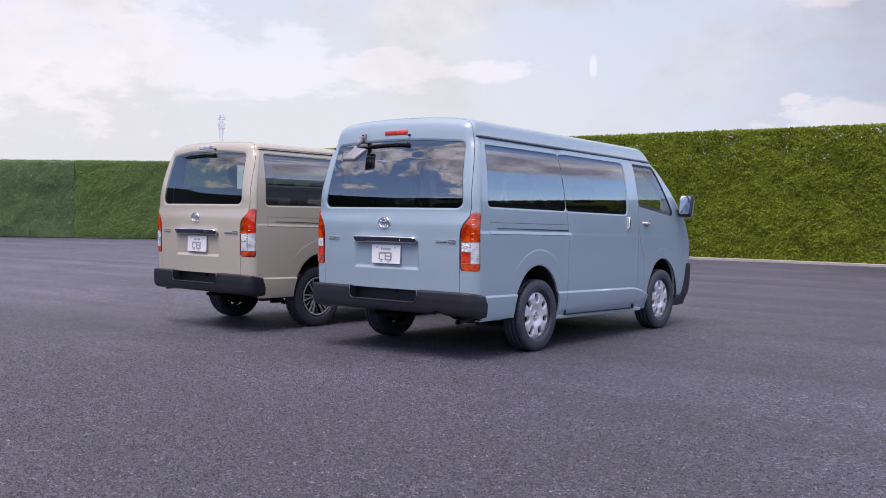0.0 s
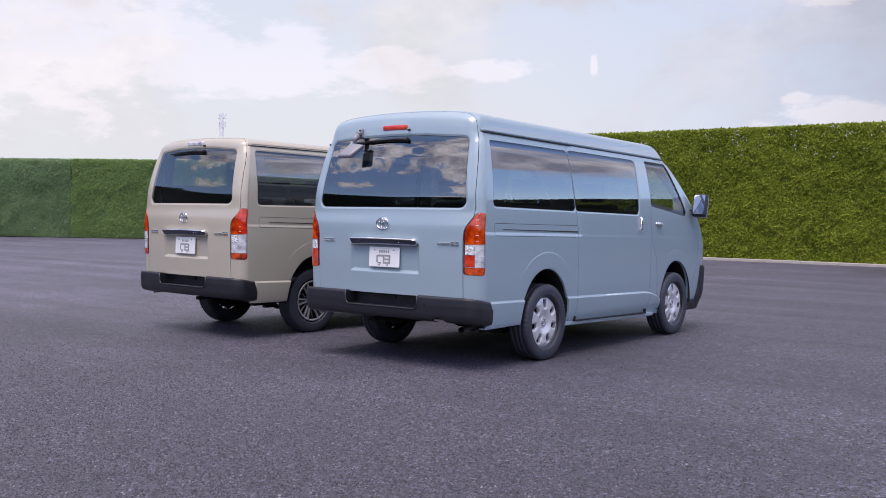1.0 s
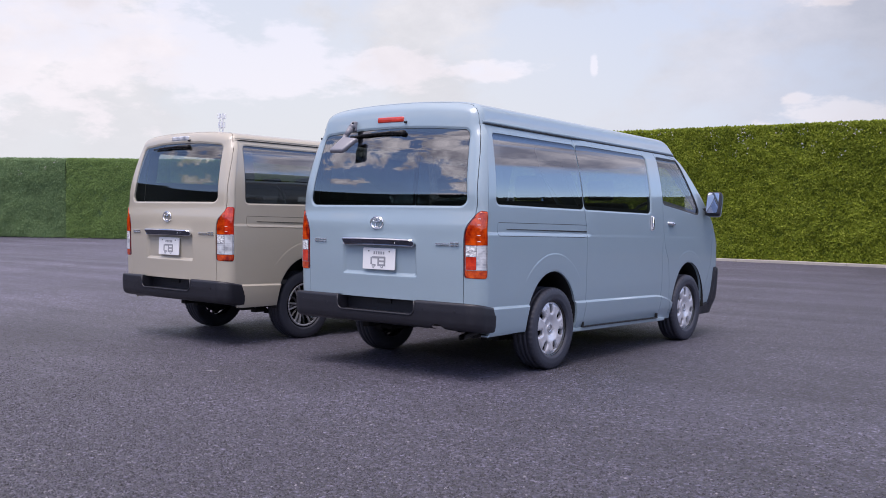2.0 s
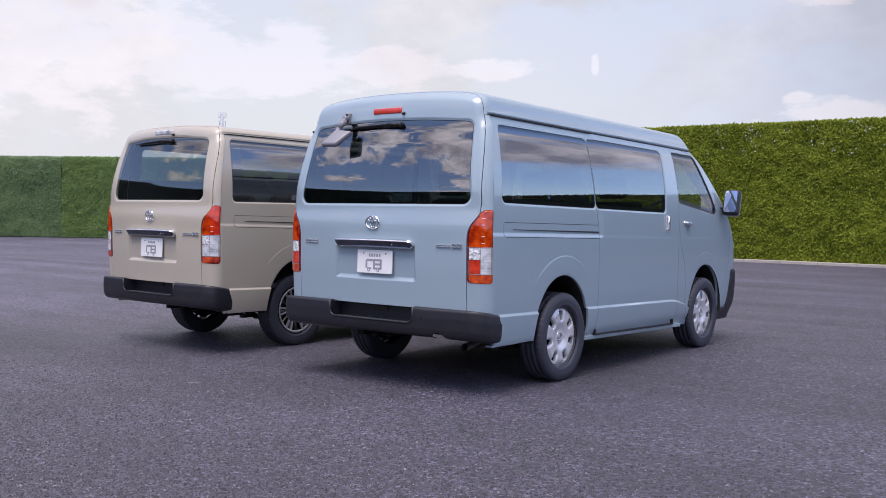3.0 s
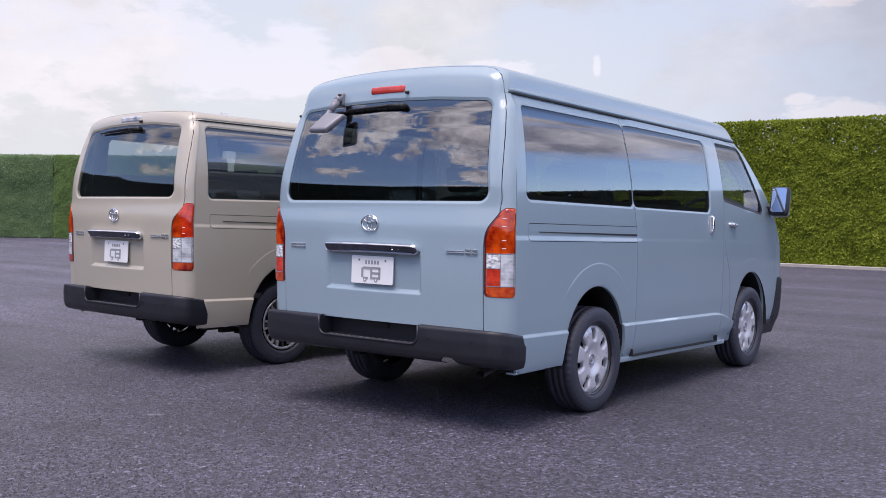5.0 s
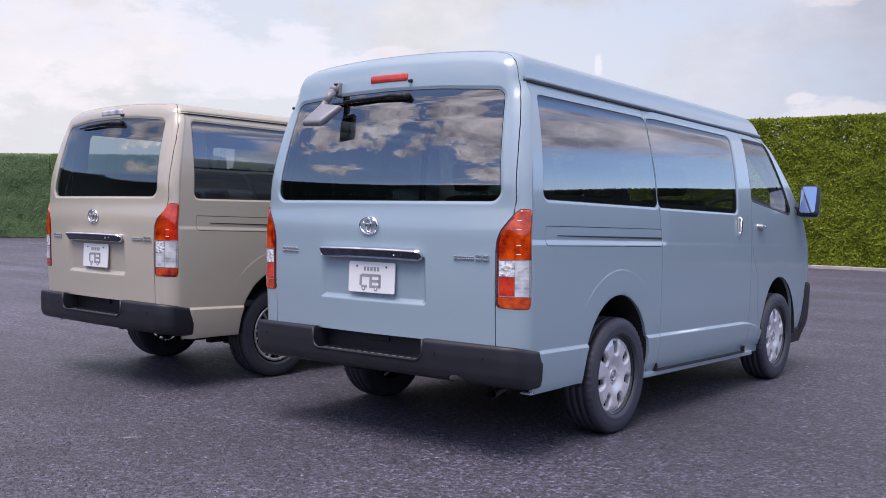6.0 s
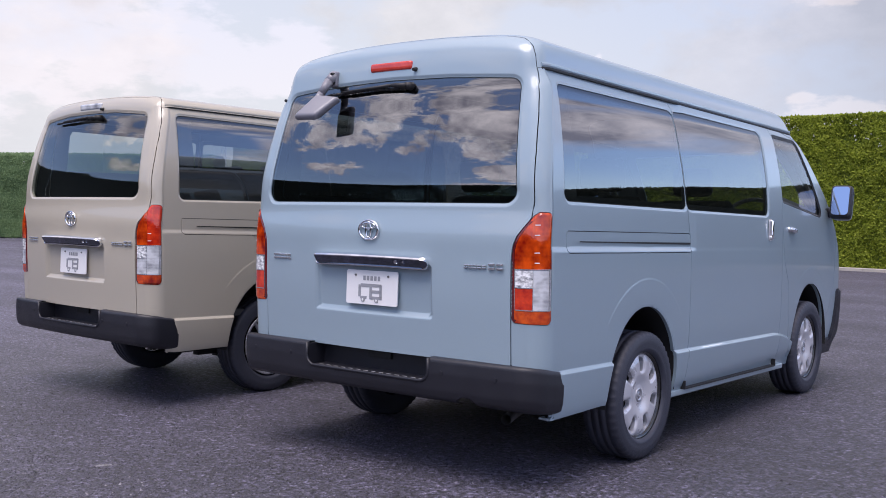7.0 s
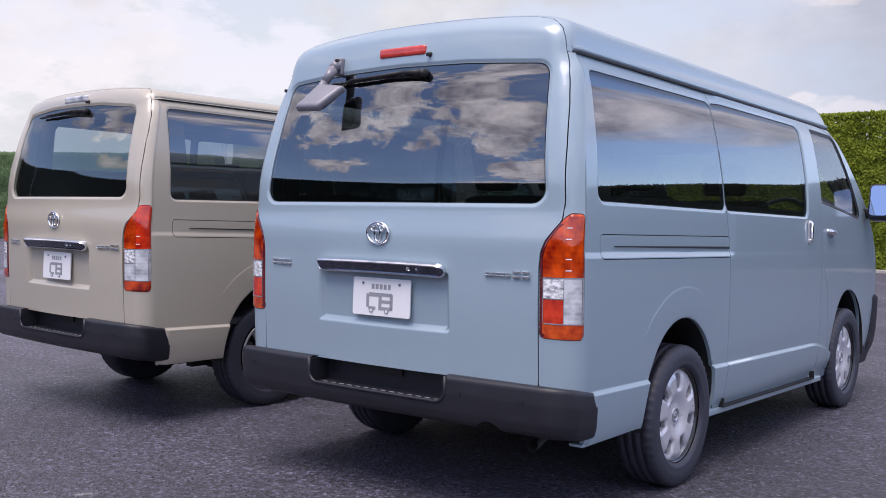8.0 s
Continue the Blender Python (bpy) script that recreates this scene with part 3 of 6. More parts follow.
# ---- the vans ----
def van_shape(S):
    """The van's outer surface, from its cross-section, its rear and its nose profile."""
    ring = np.array(S["ring"], float)
    run = np.concatenate([[0], np.cumsum(np.hypot(*np.diff(ring, axis=0).T))])
    fx, fz = spline(list(zip(run, ring[:, 0]))), spline(list(zip(run, ring[:, 1])))
    yr, yf = spline(S["rear"]), spline(S["nose"])
    r, rf, a0, bow, fbow, side = S["r"], S["rf"], 0.12, S["bow"], S["nose_bow"], 4.3
    a1 = a0 + r * math.pi / 2
    a2 = a1 + side
    a3 = a2 + rf * math.pi / 2
    qs = np.linspace(0, run[-1], 260)
    line = np.stack([fx(qs), fz(qs)], 1)

    def rear_y(x, z):
        return yr(z) + bow * (x / 0.9) ** 2

    def nose_y(x, z):
        return yf(z) - fbow * (x / 0.9) ** 2

    def finish(x, y, z):
        x = x * (1 - S["taper"] * smooth((y - 1.5) / 2.0))
        z = z - S["slope"] * (y + 0.9) * np.clip((z - 1.3) / 0.5, 0, 1)
        return np.stack([x, y, z], -1)

    def around(uv):
        a, q = uv[:, 0], uv[:, 1]
        x0, z0 = fx(q), fz(q)
        tx, tz = (fx(q + 1e-3) - fx(q - 1e-3)), (fz(q + 1e-3) - fz(q - 1e-3))
        ln = np.maximum(np.hypot(tx, tz), 1e-9)
        nx, nz = -tz / ln, tx / ln
        ph = np.clip((a - a0) / r, 0, math.pi / 2)
        p2 = np.clip((a - a2) / rf, 0, math.pi / 2)
        d = np.where(a < a0, r + (a0 - a), np.where(a < a2, r * (1 - np.sin(ph)), rf * (1 - np.cos(p2))))
        x, z = x0 + nx * d, z0 + nz * d
        ya = rear_y(x, z) + r * (1 - np.cos(ph))
        yb = nose_y(x, z) - rf * (1 - np.sin(p2))
        t = np.clip((a - a1) / side, 0, 1)
        y = np.where(a <= a1, ya, np.where(a >= a2, yb, ya + (yb - ya) * t))
        return finish(x, y, z)

    def inside(x, z):
        """Distance from the cross-section's outline."""
        p = np.stack([np.abs(x), z], -1)
        best = np.full(len(p), 9.0)
        for c, e in zip(line[:-1], np.diff(line, axis=0)):
            w = p - c
            u = np.clip((w @ e) / (e @ e), 0, 1)
            best = np.minimum(best, np.hypot(*(w - u[:, None] * e).T))
        return best

    def rear(uv):
        x, z = uv[:, 0], uv[:, 1]
        d = np.clip(inside(x, z), 0, r)
        return finish(x, rear_y(x, z) + r - np.sqrt(np.maximum(r * r - (r - d) ** 2, 0)), z)

    def nose(uv):
        x, z = uv[:, 0], uv[:, 1]
        d = np.clip(inside(x, z), 0, rf)
        return finish(x, nose_y(x, z) - rf + np.sqrt(np.maximum(rf * rf - (rf - d) ** 2, 0)), z)

    return dict(around=around, rear=rear, nose=nose, inside=inside, a0=a0, a1=a1, a2=a2, a3=a3, end=run[-1], drip=run[S["drip"]], rear_y=rear_y, line=line)


def normals(fn, uv, flip):
    e = 1.5e-3
    du, dv = np.array([e, 0]), np.array([0, e])
    n = np.cross(fn(uv + du) - fn(uv - du), fn(uv + dv) - fn(uv - dv))
    n /= np.maximum(np.linalg.norm(n, axis=1), 1e-12)[:, None]
    return n * flip


GATE = [(0.788, 0.570), (0.788, 1.04), (0.794, 1.10), (0.812, 1.145), (0.842, 1.185), (0.872, 1.222), (0.880, 1.30), (0.867, 1.52), (0.850, 1.68), (0.834, 1.77), (0.817, 1.842)]
ARCH_R, ARCH_F = (-0.022, 0.345, 0.380, 0.434), (2.575, 0.345, 0.37, 0.425)


def ellipse(y, z, c):
    return (np.hypot((y - c[0]) / c[2], (z - c[1]) / c[3]) - 1) * min(c[2], c[3])


def crease(y):
    """Height of the low body line along the side."""
    return 0.547 - 0.022 * np.clip(y + 0.9, 0, 3) - 0.06 * np.clip((y - 1.75) / 0.4, 0, 1.2) ** 2


def belt(y):
    """Height of the step under the sliding door's rail."""
    return 1.076 - 0.019 * (y + 0.865)


def build_van(S, place, label, group):
    g = van_shape(S)
    k = S["narrow"]                                     # half-width lost against the wide body
    paint, h = S["paint"], S["cell"]
    arch_r = (ARCH_R[0] + S["axle"], *ARCH_R[1:])
    root = new("van", None)
    root.empty_display_size = 0.3
    root.matrix_world = place
    tagged(root, label, "van", group)

    # outline of the tailgate, down one side and over the top
    dx, dz = S["ring"][S["drip"]]
    crown = S["ring"][-1][1] - dz
    half = [(x - (k if z < 1.15 else 0.86 * k), z) for x, z in GATE if z < dz - 0.06]
    half += [(dx - o, dz + crown * u) for o, u in ((0.020, -0.03), (0.032, 0.27), (0.049, 0.48), (0.075, 0.62), (0.11, 0.72))]
    half += [(x, z - 0.013) for x, z in g["line"][g["line"][:, 0] < dx - 0.17][::3] if x > 0.05]
    gate_poly = half + [(-x, z) for x, z in reversed(half)]
    gate_sdf = poly_sdf(gate_poly)
    glass_sdf = poly_sdf(S["rear_glass"], 0.055)
    recess_sdf = poly_sdf([(-0.385, 0.745), (0.385, 0.745), (0.380, 1.005), (-0.380, 1.005)], 0.02)
    wins = {n: poly_sdf(p, rr) for n, p, rr in S["windows"]}
    rail = poly_sdf([(-0.842, 1.073), (0.478, 1.047), (0.478, 1.150), (-0.842, 1.171)], 0.02)
    a0, a1 = g["a0"], g["a1"]
    lx = a0 - (0.154 - S["r"])                          # inner edge of the tail lamp, along the skin
    lo = S["lamp_out"]
    lamp = poly_sdf([(lx, 0.764), (lo, 0.760), (lo, 1.250), (lo - 0.060, 1.252), (lx + 0.066, 1.205), (lx + 0.020, 1.145), (lx, 1.08)], 0.022)
    door_s = poly_sdf([(0.435, 0.304), (1.83, 0.274), (1.90, 0.32), (1.935, 0.55), (1.945, 1.2), (1.935, 1.90), (0.40, 1.90), (0.405, 1.828), (0.447, 1.282), (0.478, 1.12), (0.470, 0.55)], 0.0)
    door_f = poly_sdf([(1.935, 1.875), (1.945, 1.2), (1.99, 0.95), (2.08, 0.80), (2.14, 0.29), (2.9, 0.29), (3.17, 0.75), (3.22, 1.262), (2.45, 1.80)], 0.02)
    fbump = poly_sdf([(2.90, 0.10), (2.90, 0.322), (3.15, 0.336), (3.19, 0.45), (3.24, 0.70), (4.2, 0.72), (4.2, 0.10)], 0.01)

    def side_fields(p, a):
        x, y, z = p[:, 0], p[:, 1], p[:, 2]
        f = {
            "sliding_door": door_s(y, z), "front_door": door_f(y, z), "front_bumper": fbump(y, z),
            "rail_cover": rail(y, z), "seal": wins["front_door_window"](y, z) - 0.016,
        }
        for n, sd in wins.items():
            f[n] = sd(y, z)
        f["lamp"] = np.where(a < a1 + 0.05, lamp(a, z), 1.0)
        f["gate"] = np.where(a < a1, gate_sdf(x, z), 1.0)
        f["arch_r"], f["arch_f"] = ellipse(y, z, arch_r), ellipse(y, z, ARCH_F)
        f["low"] = np.where(a < a1 + 0.02, z - 0.50, z - (0.334 - 0.062 * smooth((y + 0.5) / 0.4) - 0.018 * np.clip(y - 0.3, 0, 2) - 0.02 * smooth((y - 2.8) / 0.2)))
        return f

    def side_relief(p, a):
        """How far the skin stands proud or sinks, along its normal."""
        y, z = p[:, 1], p[:, 2]
        on = np.where(a < a1, 0.0, 1.0) * smooth((y + 0.93) / 0.06)
        d = 0.015 * smooth((crease(y) - z) / 0.014) * on * smooth((3.05 - y) / 0.25)
        d -= 0.008 * smooth((z - belt(y)) / 0.026) * smooth((a - lo + 0.006) / 0.02) * (0.12 + 0.88 * smooth((0.56 - y) / 0.10)) * smooth((3.0 - y) / 0.5)
        for arch, rim, lift in ((arch_r, 0.585, 0.0020), (ARCH_F, 0.550, 0.0015)):
            rr = np.hypot((y - arch[0]) * 1.08, z - arch[1])
            d += lift * smooth((rim - rr) / 0.014) * smooth((z - 0.66) / 0.16) * smooth((rr - 0.40) / 0.12)
            e = ellipse(y, z, arch)
            d -= 0.006 * smooth((0.010 - e) / 0.010)
        for n, sd in wins.items():
            w = sd(y, z)
            d -= 0.007 * smooth((0.016 - w) / 0.016)
        d += np.where(a < a1 + 0.05, 0.007 * smooth(-lamp(a, z) / 0.012), 0)
        d += 0.018 * smooth(-fbump(y, z) / 0.02)
        return d

    def lay(fn, uv, tri, fields, relief, labels, flip, contours=()):
        """Cuts a sheet along its fields and returns its places, normals and one name for each triangle."""
        for n in labels:
            uv, tri = split(uv, tri, lambda w, n=n: fields(fn(w), w[:, 0])[n], h * 0.22)
        for f in contours:
            uv, tri = split(uv, tri, lambda w, f=f: f(fn(w), w[:, 0]), h * 0.22)
        base = fn(uv)
        nor = normals(fn, uv, flip)
        pos = base + nor * relief(base, uv[:, 0])[:, None]

        def raised(w):
            b = fn(w)
            return b + normals(fn, w, flip) * relief(b, w[:, 0])[:, None]
        bent = normals(raised, uv, flip)
        bent = np.where((bent * nor).sum(1)[:, None] < 0, -bent, bent)
        c = uv[tri].mean(1)
        fc = fields(fn(c), c[:, 0])
        kind = np.full(len(tri), "body_side", dtype=object)
        for n in labels:
            kind[fc[n] < 0] = n
        return uv, tri, pos, nor, kind, bent

    us = np.concatenate([np.linspace(0, a0, 12)[:-1], np.linspace(a0, a1, 18)[:-1], np.linspace(a1, g["a2"], int(4.3 / h))[:-1], np.linspace(g["a2"], g["a3"], 12)])
    qs = np.linspace(0, g["drip"], int(g["drip"] / h))
    uv, tri = grid(us, qs)
    labels = ["sliding_door", "front_door", "front_bumper", "rail_cover", "seal", *wins, "lamp", "gate", "arch_r", "arch_f", "low"]
    lines = [lambda p, a, o=o: p[:, 2] - crease(p[:, 1]) + o for o in (-0.004, 0.003, 0.007, 0.011, 0.018)]
    lines += [lambda p, a, o=o: p[:, 2] - belt(p[:, 1]) - o for o in (-0.004, 0.006, 0.013, 0.020, 0.030)]
    lines += [lambda p, a, c=c: ellipse(p[:, 1], p[:, 2], c) - 0.010 for c in (arch_r, ARCH_F)]
    lines += [lambda p, a, c=c, o=o: np.hypot((p[:, 1] - c[0]) * 1.08, p[:, 2] - c[1]) - o for c, rim in ((arch_r, 0.585), (ARCH_F, 0.550)) for o in (rim - 0.016, rim - 0.007, rim + 0.002)]
    lines += [lambda p, a, sd=sd, o=o: sd(p[:, 1], p[:, 2]) - o for sd in wins.values() for o in (0.005, 0.011, 0.016, 0.021)]
    lines += [lambda p, a, v=v: np.where(a < a1 + 0.05, p[:, 2] - v, 1.0) for v in (1.003, 0.822, 0.920)] + [lambda p, a: np.where((a < a1 + 0.05) & (p[:, 2] < 1.30) & (p[:, 2] > 0.72), a - (lx + 0.098), 1.0), lambda p, a: np.where(a < a1 + 0.05, lamp(a, p[:, 2]) + 0.015, 1.0)]
    uv, tri, pos, nor, kind, bent = lay(g["around"], uv, tri, side_fields, side_relief, labels, 1, lines)
    made = {}

    def emit(name, mask, material, parents, inset, depth, tag="", sink=0.0):
        """One panel and its twin on the other side."""
        if not mask.any():
            return []
        v, f = skin(pos - nor * sink, nor, tri[mask], inset, depth)
        obs = []
        for side, (vv, ff) in enumerate(((v, f), mirrored(v, f))):
            me = flat_mesh(name, vv, ff, material)
            analytic(me, (nor if name.endswith("_window") else bent)[np.unique(tri[mask])] * ((1, 1, 1), (-1, 1, 1))[side])
            obs.append(link_part(name, me, parents[side], tag))
        made[name] = obs
        return obs

    both = (root, root)
    emit("body_side", kind == "body_side", paint, both, 0.0022, 0.018)
    doors = emit("sliding_door", kind == "sliding_door", paint, both, 0.0028, 0.018)
    fdoors = emit("front_door", kind == "front_door", paint, both, 0.0028, 0.018)
    emit("rail_cover", kind == "rail_cover", paint, both, 0.0016, 0.012)
    emit("window_seal", kind == "seal", M_SEAL, fdoors, 0.0006, 0.008, "black rubber seal", 0.001)
    for side in (1, -1):
        bm = bmesh.new()
        ys_ = np.linspace(-0.73, 0.474, 12)
        sec = []
        for yy in ys_:
            zc = 1.121 - 0.022 * (yy + 0.73)
            hh = 0.0025 + 0.003 * (yy + 0.73) / 1.2
            sec.append([bm.verts.new((side * (0.9372 - k + dx), yy, zc + dz)) for dx, dz in ((0, -hh), (0.0015, -hh), (0.0015, hh), (0, hh))])
        for p_, q_ in zip(sec[:-1], sec[1:]):
            for j in range(4):
                bm.faces.new((p_[j], p_[(j + 1) % 4], q_[(j + 1) % 4], q_[j]))
        part("rail_slot", bm, M_SEAL, root, "dark rail slot")
    emit("front_bumper_corner", kind == "front_bumper", M_PLASTIC, both, 0.002, 0.02, "black plastic bumper corner")
    for n, host in (("rear_side_window", both), ("sliding_door_window", doors), ("front_door_window", fdoors)):
        mk = kind == n
        emit(n, mk, M_CLEAR if n == "front_door_window" else S["glass"], host, 0.002, 0.004, "clear glass" if n == "front_door_window" else "dark tinted glass", 0.002)
        for ob in made.get(n, []):
            ob.visible_shadow = n != "front_door_window"
    # the tail lamp's lenses
    ctr = uv[tri].mean(1)
    ca, cz = ctr[:, 0], g["around"](ctr)[:, 2]
    am = lx + 0.098
    zone = np.where(cz > 1.003, np.where(ca > am, 5, 0), np.where(cz < 0.822, 3, np.where(ca > am, 4, np.where(cz > 0.920, 1, 2))))
    zone = np.where((lamp(ca, cz) > -0.015) & (ca < am - 0.01) & ((ca < lx + 0.02) | (cz > 1.07)), 6, zone)
    lamp_root = [link_part("tail_lamp", None, root, "red, amber and clear tail lamp") for _ in range(2)]
    for zn, (nm, mt, tg) in enumerate(S["lenses"]):
        emit(nm, (kind == "lamp") & (zone == zn), mt, lamp_root, 0.0007, 0.014, tg)

    def on_lamp(name, strips, mat, tag, proud):
        """Narrow strips laid on the lamp's skin: (a from, a to, z from, z to)."""
        vs, fs = [], []
        zs = g["line"][:, 1]
        qq = np.concatenate([[0], np.cumsum(np.hypot(*np.diff(g["line"], axis=0).T))])
        for a_, b_, z0, z1 in strips:
            n_ = max(2, int((b_ - a_) / 0.012) + 1)
            m_ = max(2, int((z1 - z0) / 0.03) + 1)
            w = np.array([(aa, np.interp(zz, zs[:100], qq[:100])) for aa in np.linspace(a_, b_, n_) for zz in np.linspace(z0, z1, m_)])
            p, nn = g["around"](w), normals(g["around"], w, 1)
            b0 = len(vs)
            vs += [tuple(v) for v in p + nn * (0.007 + proud)] + [tuple(v) for v in p + nn * 0.004]
            t_ = n_ * m_
            for i in range(n_ - 1):
                for j in range(m_ - 1):
                    q = (i * m_ + j, (i + 1) * m_ + j, (i + 1) * m_ + j + 1, i * m_ + j + 1)
                    fs.append(tuple(b0 + x for x in q))
            loop = [i * m_ for i in range(n_)] + [(n_ - 1) * m_ + j for j in range(1, m_)] + [i * m_ + m_ - 1 for i in range(n_ - 2, -1, -1)] + [j for j in range(m_ - 2, 0, -1)]
            for i in range(len(loop)):
                x, y_ = loop[i], loop[(i + 1) % len(loop)]
                fs.append((b0 + x, b0 + x + t_, b0 + y_ + t_, b0 + y_))
        v_ = np.array(vs)
        for s_, (vv, ff) in enumerate(((v_, fs), mirrored(v_, fs))):
            link_part(name, flat_mesh(name, vv, ff, mat, False), lamp_root[s_], tag)

    on_lamp("lamp_bezel", [(lx + 0.014, lo - 0.012, 1.0005, 1.0045), (lx + 0.020, lo - 0.012, 0.820, 0.8245), (lx + 0.0155, lx + 0.018, 0.824, 1.001), (am - 0.001, am + 0.0012, 0.824, 1.001), (lo - 0.0165, lo - 0.012, 0.824, 1.001), (lx + 0.016, am - 0.002, 0.918, 0.9225)], M_BADGE, "thin bright lamp bezel", 0.0015)
    for zz in (1.195, 1.151, 1.074, 1.030):
        on_lamp("lens_rib", [(am + 0.006, am + 0.026, zz, zz + 0.0035)], M_PLATE, "short pale lens rib", 0.0012)
    on_lamp("lens_ridge", [(am - 0.003, am + 0.003, 1.010, 1.235)], S["lenses"][0][1], "raised lens ridge", 0.002)

    # roof
    rq = np.linspace(g["drip"], g["end"], 34)
    ru = np.concatenate([np.linspace(0, a0, 4)[:-1], np.linspace(a0, a1, 10)[:-1], np.linspace(a1, g["a2"], 90)[:-1], np.linspace(g["a2"], g["a3"], 12)])
    ruv, rtri = grid(ru, rq)
    ruv, rtri = split(ruv, rtri, lambda w: np.where(w[:, 0] < a1, gate_sdf(g["around"](w)[:, 0], w[:, 0] * 0 + g["around"](w)[:, 2]), 1.0), 0.001)
    rc = ruv[rtri].mean(1)
    pc = g["around"](rc)
    keep = ~((rc[:, 0] < a1) & (gate_sdf(pc[:, 0], pc[:, 2]) < 0))
    rp, rn = g["around"](ruv), normals(g["around"], ruv, 1)
    y, q = rp[:, 1], (ruv[:, 1] - g["drip"]) / (g["end"] - g["drip"])
    if S["ribs"]:
        rib = np.zeros(len(rp))
        for xc in (0.12, 0.30, 0.48):
            rib += 0.006 * smooth(1 - np.abs(np.abs(rp[:, 0]) - xc) / 0.035) * smooth((y + 0.6) / 0.15) * smooth((2.0 - y) / 0.3)
        rp = rp + rn * rib[:, None]
    v, f = skin(rp, rn, rtri[keep], 0.0, 0.0)
    v2, f2 = mirrored(v, f)
    rm = flat_mesh("roof", np.concatenate([v, v2]), list(f) + [tuple(i + len(v) for i in t) for t in f2], paint)
    bm = bmesh.new()
    bm.from_mesh(rm)
    bmesh.ops.remove_doubles(bm, verts=bm.verts, dist=0.0015)
    bm.to_mesh(rm)
    bm.free()
    rm.polygons.foreach_set("use_smooth", [True] * len(rm.polygons))
    link_part("roof", rm, root)

    # drip rails: a dark seam and a painted lip along the roof's edge
    ys = np.linspace(a1 - 0.04, g["a2"] + 0.02, 90)
    for name, off, mat, wid, out in (("drip_rail", 0.012, paint, 0.010 if S["ribs"] else 0.007, 0.010 if S["ribs"] else 0.005), ("drip_seam", -0.004, M_SEAL, 0.0055 if S["ribs"] else 0.0028, 0.003)):
        edge = np.stack([ys, np.full_like(ys, g["drip"] + off)], 1)
        p, n = g["around"](edge), normals(g["around"], edge, 1)
        up = np.array([0, 0, 1.0])
        sec = [(-0.004, -wid), (out * 0.7, -wid), (out, -wid * 0.4), (out, wid * 0.3), (out * 0.6, wid), (-0.004, wid)]
        vs = np.concatenate([p + n * o + up * u for o, u in sec])
        m, kk = len(ys), len(sec)
        fs = [(i * m + j, i * m + j + 1, ((i + 1) % kk) * m + j + 1, ((i + 1) % kk) * m + j) for i in range(kk) for j in range(m - 1)]
        fs += [tuple(i * m for i in range(kk)), tuple(i * m + m - 1 for i in reversed(range(kk)))]
        for vv, ff in ((vs, fs), mirrored(vs, fs)):
            link_part(name, flat_mesh(name, vv, ff, mat, False), root)

    # tailgate
    gx = np.linspace(-0.9, 0.9, int(1.8 / h))
    gz = np.linspace(0.55, S["ring"][-1][1] + 0.01, int(1.5 / h))
    uv, tri = grid(gx, gz)

    def gate_fields(p, a):
        return {"gate": -gate_sdf(p[:, 0], p[:, 2]), "rear_window": glass_sdf(p[:, 0], p[:, 2])}

    def gate_relief(p, a):
        x, z = p[:, 0], p[:, 2]
        d = -0.026 * smooth(-recess_sdf(x, z) / 0.030)
        d = d - 0.007 * smooth((0.020 - glass_sdf(x, z)) / 0.02)
        d = d + 0.006 * smooth((1.260 - z) / 0.12) * smooth((z - 0.60) / 0.4)
        return d

    uv, tri, pos, nor, kind, bent = lay(g["rear"], uv, tri, gate_fields, gate_relief, ["gate", "rear_window"], 1,
                                   [lambda p, a, o=o: glass_sdf(p[:, 0], p[:, 2]) - o for o in (0.005, 0.010, 0.015, 0.020, 0.026)] + [lambda p, a: recess_sdf(p[:, 0], p[:, 2]), lambda p, a: recess_sdf(p[:, 0], p[:, 2]) + 0.030])
    c = g["rear"](uv[tri].mean(1))
    kind = np.where(gate_sdf(c[:, 0], c[:, 2]) > 0, "off", np.where(glass_sdf(c[:, 0], c[:, 2]) < 0, "rear_window", "tailgate"))
    # the skin of the gate faces backwards
    face = np.cross(pos[tri[:, 1]] - pos[tri[:, 0]], pos[tri[:, 2]] - pos[tri[:, 0]])[:, 1].mean()
    if face > 0:
        tri = tri[:, ::-1]
    nor = np.where(nor[:, 1:2] > 0, -nor, nor)
    v, f = skin(pos if face < 0 else pos, nor, tri[kind == "tailgate"], 0.0028, 0.018)
    gate_mesh = flat_mesh("tailgate", v, f, paint)
    bent = np.where((bent * nor).sum(1)[:, None] < 0, -bent, bent)
    analytic(gate_mesh, bent[np.unique(tri[kind == "tailgate"])])
    gate = link_part("tailgate", gate_mesh, root)
    v, f = skin(pos - nor * 0.002, nor, tri[kind == "rear_window"], 0.002, 0.004)
    pane_mesh = flat_mesh("rear_window", v, f, S.get("rear_pane", S["glass"]))
    analytic(pane_mesh, nor[np.unique(tri[kind == "rear_window"])])
    link_part("rear_window", pane_mesh, gate, "dark tinted glass")

    # nose: windscreen, panel and grille
    nx_, nz_ = np.linspace(-0.75, 0.75, 50), np.linspace(0.3, S["ring"][-1][1], 60)
    uv, tri = grid(nx_, nz_)
    flat_sdf = lambda w: np.where(g["inside"](w[:, 0], w[:, 1]) > 0, S["rf"] - 0.004 - g["inside"](w[:, 0], w[:, 1]), 1.0)
    screen = poly_sdf([(-0.72 + k, 1.26), (0.72 - k, 1.26), (0.60 - k, 1.83 + S["roof_drop"]), (-0.60 + k, 1.80 + S["roof_drop"])], 0.04)
    grille = poly_sdf([(-0.48, 0.74), (0.48, 0.74), (0.44, 0.86), (-0.44, 0.86)], 0.02)
